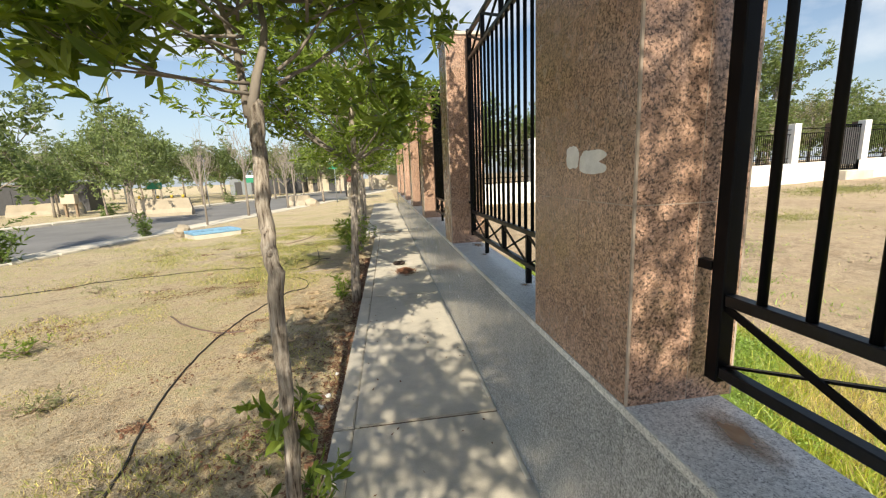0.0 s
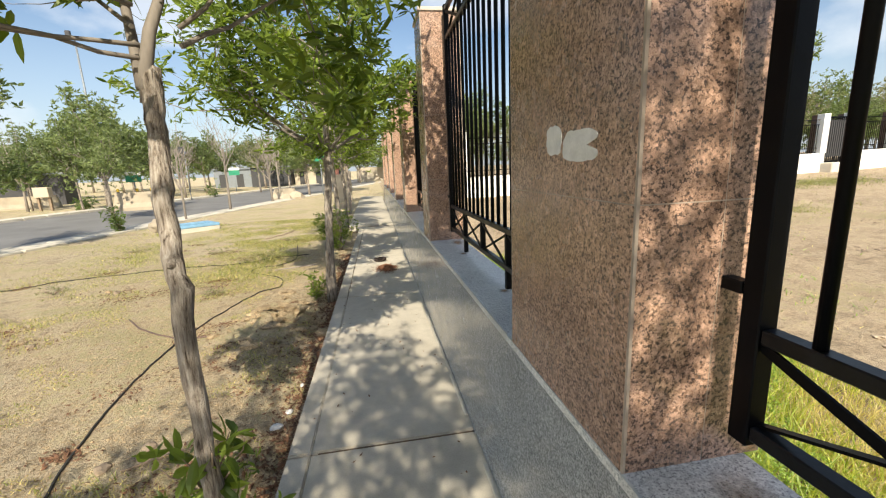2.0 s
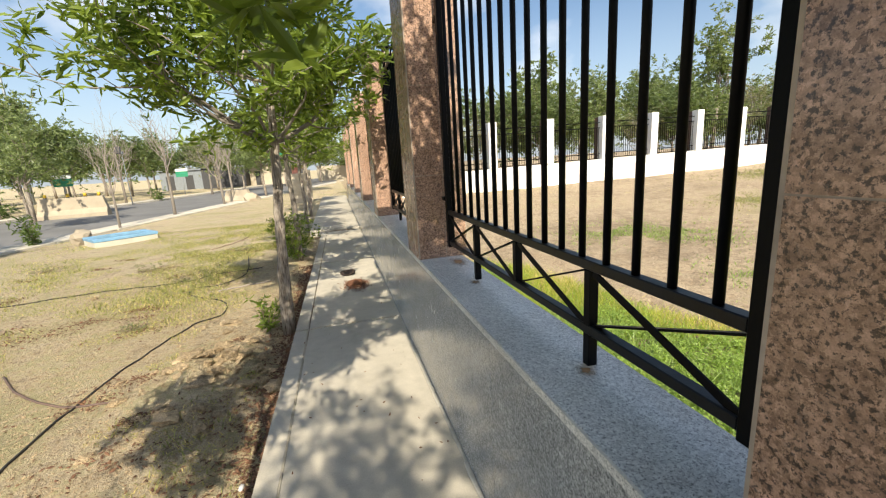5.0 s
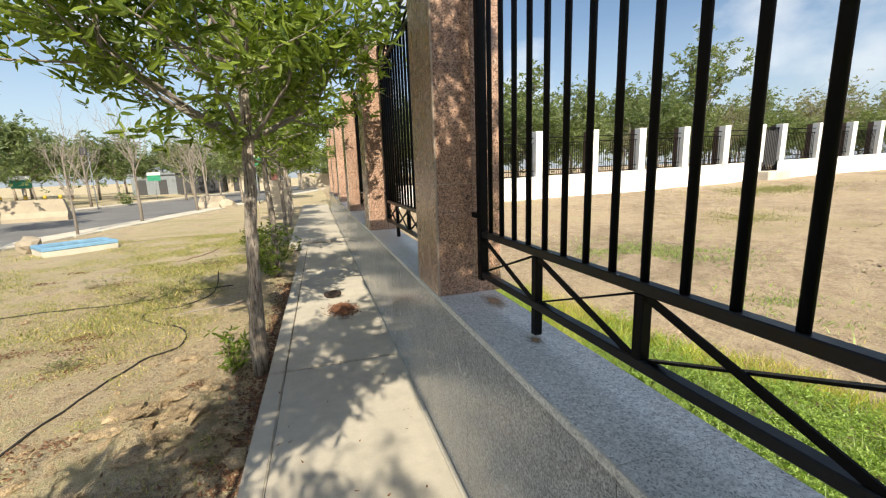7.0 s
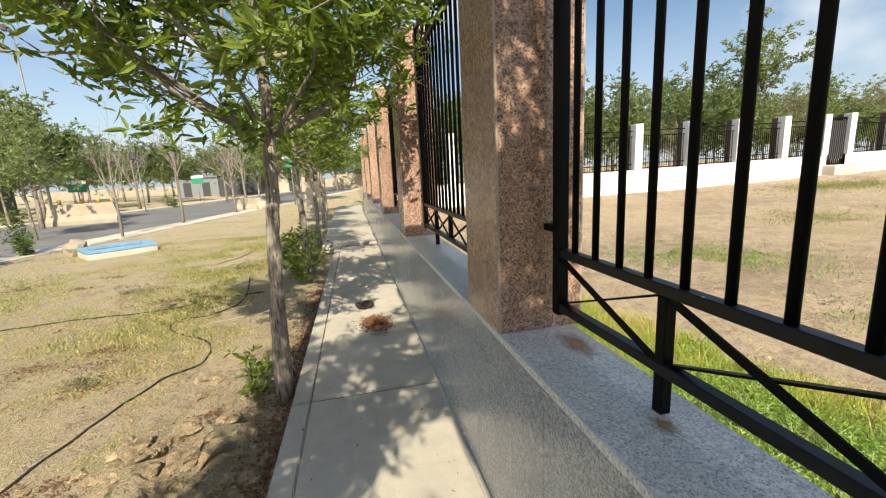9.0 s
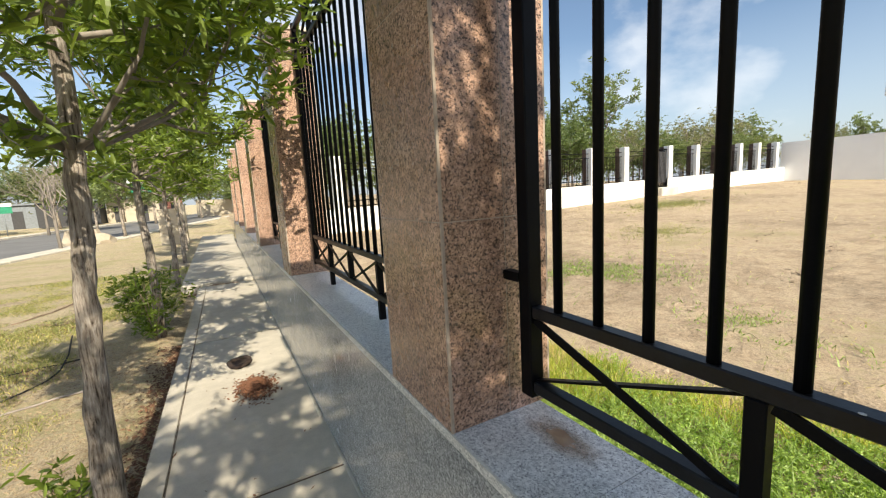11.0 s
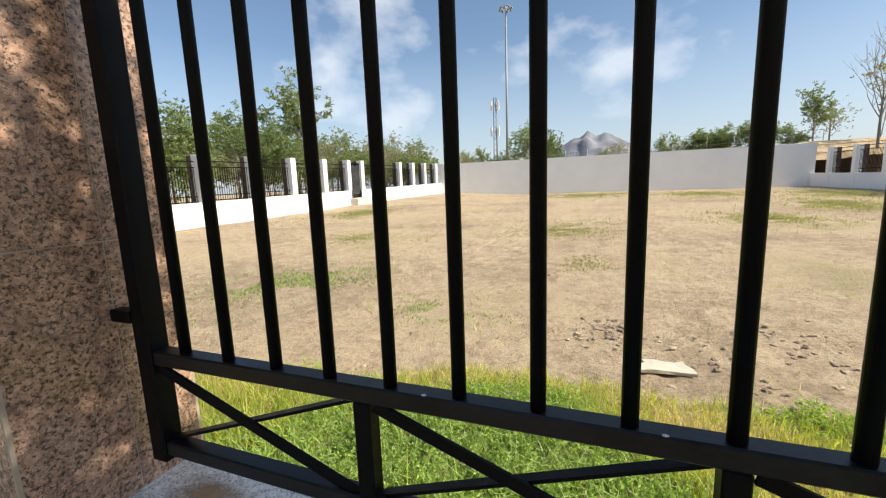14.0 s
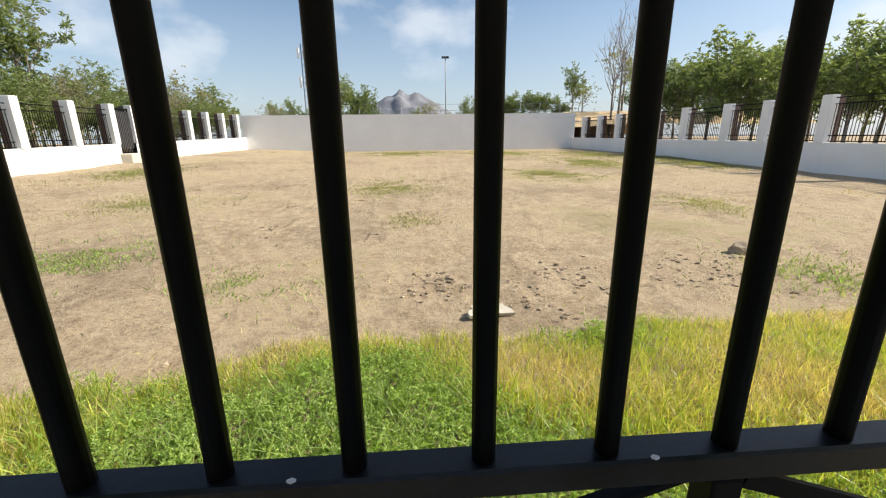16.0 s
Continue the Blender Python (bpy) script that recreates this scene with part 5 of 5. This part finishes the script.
bmesh.ops.create_cone(bm, cap_ends=True, segments=20, radius1=0.085, radius2=0.075, depth=0.014, matrix=Matrix.Translation((0.20, 7.06, 0.012)))
tagged(mesh_ob("rusty_lid", bm, M_LID), "dark rusty round lid lying on the pavement", "lid")
# drift of soil across the broken end of the pavement
cable("dead_branch", [(-0.45, 11.3), (-0.1, 11.45), (0.25, 11.5), (0.45, 11.42)], 0.02, M_TWIG, "dead branch across the pavement joint", "branch")

# rust stains on the coping where water drips from the iron
def stain_mat():
    """Thin rust wash that fades out unevenly."""
    m, nt, b = mat("rust_stain", 0.6)
    p = coords(nt)
    ln = nt.nodes.new("ShaderNodeVectorMath")
    ln.operation = "LENGTH"
    nt.links.new(p, ln.inputs[0])
    n = tex(nt, p, 26, 4)
    ad = nt.nodes.new("ShaderNodeMath")
    ad.operation = "MULTIPLY_ADD"
    ad.inputs[1].default_value = 0.09
    nt.links.new(n.outputs["Fac"], ad.inputs[0])
    nt.links.new(ln.outputs["Value"], ad.inputs[2])
    nt.links.new(ramp(nt, n.outputs["Fac"], (0.3, (0.27, 0.135, 0.045)), (0.7, (0.42, 0.255, 0.12))), b.inputs["Base Color"])
    nt.links.new(ramp(nt, ad.outputs[0], (0.06, 0.75), (0.125, 0.0)), b.inputs["Alpha"])
    return m


M_STAIN = stain_mat()


def stain(x, y, rx, ry):
    bm = bmesh.new()
    bmesh.ops.create_circle(bm, cap_ends=True, segments=24, radius=0.13)
    ob = mesh_ob("rust_stain", bm, M_STAIN)
    ob.matrix_world = Matrix.Translation((x, y, COPE + 0.0008)) @ Matrix.Diagonal((rx / 0.1, ry / 0.1, 1, 1))
    tagged(ob, "brown rust stain on the grey granite coping", "stain")


# ---- the field: grass, rubble, stones ----
def in_band(x, y):
    edge = 3.3 + 0.7 * sm(5.5, 3.6, y) + 0.5 * sm(1.0, -3, y) + 0.45 * noise.noise((x * 0.8, y * 0.8, 5.0)) + 0.3 * noise.noise((x * 3, y * 3, 6.0))
    return x < edge - 1.2 * sm(5.0, 8.5, y)


rng = random.Random(31)
green, yellow, dry = [], [], []
for _ in range(175000):
    y = rng.uniform(-4.5, 10.5)
    x = rng.uniform(0.98, 4.9)
    if not in_band(x, y):
        continue
    g = noise.noise((x * 0.9, y * 0.7, 9.0)) + 0.9 * math.exp(-(((x - 2.2) / 0.9) ** 2 + ((y - 3.3) / 1.2) ** 2)) - 0.25 * sm(2.6, 3.8, x) - 0.3 * sm(2.0, 0.5, y)
    k = 1.25 - 0.5 * sm(2.4, 4.2, x)
    q = (x, y, ground_z(x, y), k)
    (green if g + rng.gauss(0, 0.18) > 0.12 else yellow if g + rng.gauss(0, 0.3) > -0.25 else dry).append(q)
blades("grass_green", green[::3], M_GRASS, "lush green grass and clover below the fence", 0.05, 0.18, 0.0045, 1, 0.7)
blades("grass_yellow", yellow, M_GRASS_Y, "tall yellow-green grass below the fence", 0.06, 0.21, 0.0038, 2, 0.5)
blades("grass_dry", dry, M_GRASS_DRY, "thin dry grass at the field's edge", 0.05, 0.17, 0.0028, 3, 0.6)
spots, spots2, spots3 = [], [], []
PATCH = [(7.0, 8.1, 0.9, 1.0), (6.2, 9.0, 1.2, 0.8), (5.6, 5.2, 0.5, 0.7), (9.4, 3.2, 0.7, 0.6), (5.0, -2.2, 0.9, 0.7), (24.0, -7.2, 2.6, 1.3), (31, -10.5, 3.5, 1.8), (22, -12.5, 2.2, 1.4), (27, -14, 2.6, 1.2), (34, -4, 3, 2), (36, 4, 3, 2.5), (15, 4, 1.6, 1.2), (12.5, 11, 1.4, 1.0), (18.5, -3, 1.6, 1.2), (10.5, -4.5, 1.4, 0.9), (20, 15.5, 2.5, 1.0)]
for px, py, rx, ry in PATCH:
    for _ in range(int(2600 * min(3.0, rx * ry))):
        k = rng.uniform(0.3, 1.15)
        x, y = px + rng.gauss(0, rx * k), py + rng.gauss(0, ry * k)
        if noise.noise((x * 1.1, y * 1.1, 40.0)) < -0.22:
            continue
        if 1 < x < 42.5:
            far = sm(8, 25, x)
            (spots2 if rng.random() > 0.6 - 0.2 * far else spots3 if px < 8 else spots).append((x, y, ground_z(x, y), 1.0 + 0.7 * far))
blades("grass_patches", spots, M_LAWN_GRASS, "low green grass patches in the dusty field", 0.02, 0.065, 0.007, 4, 0.9)
blades("grass_patches_green", spots3, M_GRASS, "bright green weed patch in the dusty field", 0.03, 0.085, 0.008, 14, 0.9)
blades("grass_patches_dry", spots2, M_DUSTY, "low dry grass patches in the dusty field", 0.02, 0.07, 0.006, 5, 0.7)
# sparse tufts over the field and the verge lawn
spots = []
for _ in range(9000):
    x, y = 1.2 + abs(rng.gauss(0, 9)), rng.uniform(-12, 18)
    if x < 40 and noise.noise((x * 0.3, y * 0.3, 12.0)) + 0.5 * noise.noise((x * 1.5, y * 1.5, 2.0)) > 0.26:
        spots.append((x, y, ground_z(x, y), 1.0 + 0.8 * sm(6, 20, x)))
blades("field_tufts", spots, M_GRASS_DRY, "sparse dry tufts over the dusty field", 0.015, 0.06, 0.006, 6, 0.8)
lawn_g, lawn_d = [], []
for _ in range(140000):
    y = rng.uniform(0.6, 15)
    x = -0.45 - abs(rng.gauss(0, 2.8))
    if x < kerb_x(y) + 0.4:
        continue
    g = 1.2 * noise.noise((x * 0.7, y * 0.7, 20.0)) + 0.75 * noise.noise((x * 1.9, y * 1.9, 21.0)) + 0.45 * sm(3.5, 8, y) - 0.06
    if g > 0.17:
        (lawn_g if rng.random() < 0.25 + 0.35 * sm(4, 9, y) else lawn_d).append((x, y, ground_z(x, y), min(1.5, 0.6 + g)))
blades("lawn_grass", lawn_g, M_LAWN_GRASS, "thin green lawn grass in patches", 0.016, 0.055, 0.0045, 7, 0.8)
blades("lawn_grass_dry", lawn_d, M_GRASS_DRY, "thin yellowed lawn grass in patches", 0.012, 0.04, 0.0035, 8, 0.8)

vs, fs = leaf_cloud([(x, y, z + 0.03 + 0.08 * (0.5 + noise.noise((x * 4, y * 4, 50.0)))) for x, y, z, k in green[::2]], 170000, 0.038, 0.026, 0.011, 88, 0.1)
tagged(mesh_from("clover", vs, fs, M_CLOVER), "broad-leaved clover among the green grass", "clover", kind="stuff")
bm = bmesh.new()
box(bm, -0.26, -0.10, -0.02, 0.26, 0.10, 0.018)
bmesh.ops.subdivide_edges(bm, edges=bm.edges[:], cuts=3, use_grid_fill=True)
for v in bm.verts:
    v.co += Vector((0.05 * noise.noise(v.co * 6), 0.04 * noise.noise(v.co * 7 + Vector((3, 0, 0))), 0.02 * noise.noise(v.co * 9)))
    v.co.x *= 1 - 0.25 * (v.co.y > 0)
slab = mesh_ob("broken_slab", bm, M_KERB)
slab.matrix_world = pose(4.38, 2.32, ground_z(4.38, 2.32) + 0.035, 4, 4, -80)
tagged(slab, "broken pale stone slab lying at the grass edge", "stone slab")
CLUMPS = [(5.35, 2.75, 0.34, 60, M_DARKROCK), (5.0, 2.2, 0.6, 30, M_ROCK), (5.15, 3.1, 0.22, 10, M_ROCK), (5.6, -1.0, 0.5, 44, M_DARKROCK), (6.1, -1.75, 0.3, 14, M_ROCK), (7.8, 3.9, 0.3, 14, M_ROCK), (9.9, 3.1, 0.35, 14, M_ROCK), (8.2, 5.85, 0.22, 10, M_ROCK), (5.65, 6.05, 0.25, 10, M_ROCK), (11.8, 6.4, 0.3, 9, M_ROCK), (12.2, 8.4, 0.35, 9, M_ROCK), (13.2, 2.4, 0.3, 9, M_ROCK), (5.2, 0.9, 0.8, 30, M_ROCK), (14, -6.6, 0.5, 10, M_ROCK), (16.5, 9.6, 0.6, 10, M_ROCK), (21, -2.0, 0.6, 8, M_ROCK), (28, -12.5, 1.1, 18, M_ROCK), (30.5, -12.6, 0.9, 12, M_ROCK), (25.0, -14.5, 0.9, 10, M_ROCK), (37.5, 15.5, 1.0, 10, M_ROCK), (3.5, 5.2, 0.4, 6, M_ROCK), (4.0, 1.5, 0.3, 8, M_DARKROCK), (4.6, 1.75, 0.3, 16, M_DARKROCK), (8.9, 6.1, 0.22, 12, M_DARKROCK), (10.6, 3.1, 0.32, 14, M_DARKROCK), (8.2, 3.9, 0.3, 12, M_DARKROCK), (12.4, 4.6, 0.25, 9, M_DARKROCK), (13.1, 8.2, 0.35, 10, M_DARKROCK), (15.6, 8.0, 0.3, 8, M_ROCK), (12.6, -6.6, 0.5, 10, M_ROCK), (5.4, 1.1, 0.5, 26, M_DARKROCK), (5.3, -0.2, 0.4, 20, M_ROCK)]
far_rubble = []
for i, (cx, cy, r, n, m) in enumerate(CLUMPS):
    for k in range(n):
        x, y = cx + rng.gauss(0, r * 0.6), cy + rng.gauss(0, r * 0.5)
        s = rng.uniform(0.010, 0.034) * (1 + 1.6 * sm(15, 28, cx))
        if cx < 5.5 and k < 30 or cx < 9.0 and k < 12:
            stone("rubble_stone", x, y, ground_z(x, y) + s * 0.2, s, "rough grey-brown rubble stone on the dusty field", i * 100 + k, m, 0.5, rng.uniform(0.8, 1.6), rng.uniform(0, 360), group="rubble stones", rough=True)
        else:
            far_rubble.append((x, y, s))
bm = bmesh.new()
for k, (x, y, s) in enumerate(far_rubble):
    r = bmesh.ops.create_icosphere(bm, subdivisions=1, radius=1.0, matrix=Matrix.Translation((x, y, ground_z(x, y) + s * 0.2)) @ Matrix.Rotation(k * 1.7, 4, "Z") @ Matrix.Diagonal((s * (0.9 + 0.5 * (k % 3) / 2), s, s * 0.55, 1)))
    for v in r["verts"]:
        v.co += Vector((noise.noise(v.co * 40), noise.noise(v.co * 40 + Vector((9, 0, 0))), 0.5 * noise.noise(v.co * 40 + Vector((0, 9, 0))))) * s * 0.45
tagged(mesh_ob("rubble", bm, M_DARKROCK), "small grey-brown rubble scattered over the dusty field", "rubble", kind="stuff")
stone("rubble_boulder", 6.25, -1.95, ground_z(6.25, -1.95) + 0.06, 0.14, "brown boulder on the dusty field", 900, M_ROCK, 0.8)
stone("rubble_boulder", 29.0, -12.9, ground_z(29, -12.9) + 0.15, 0.5, "pale boulder in the rubble by the wall", 901, M_ROCK, 0.6, 1.4)
spots = []
for _ in range(30000):
    x, y = 3.2 + abs(rng.gauss(0, 4.5)), rng.uniform(-4, 9)
    if noise.noise((x * 0.5, y * 0.5, 33.0)) + 0.5 * noise.noise((x * 1.7, y * 1.7, 34.0)) > 0.05 - 0.35 * math.exp(-((x - 5.3) / 0.5) ** 2):
        spots.append((x, y, ground_z(x, y) + 0.003))
scatter_bits("gravel", spots, M_ROCK, "loose gravel over the dusty field", 0.013, 10, "gravel")
for x, y, rx, ry in ((0.865, 3.70, 0.075, 0.15), (0.845, 0.78, 0.085, 0.17), (0.815, 3.235, 0.045, 0.055), (0.815, 2.25, 0.045, 0.05), (0.82, 0.33, 0.045, 0.05)):
    stain(x, y, rx, ry)
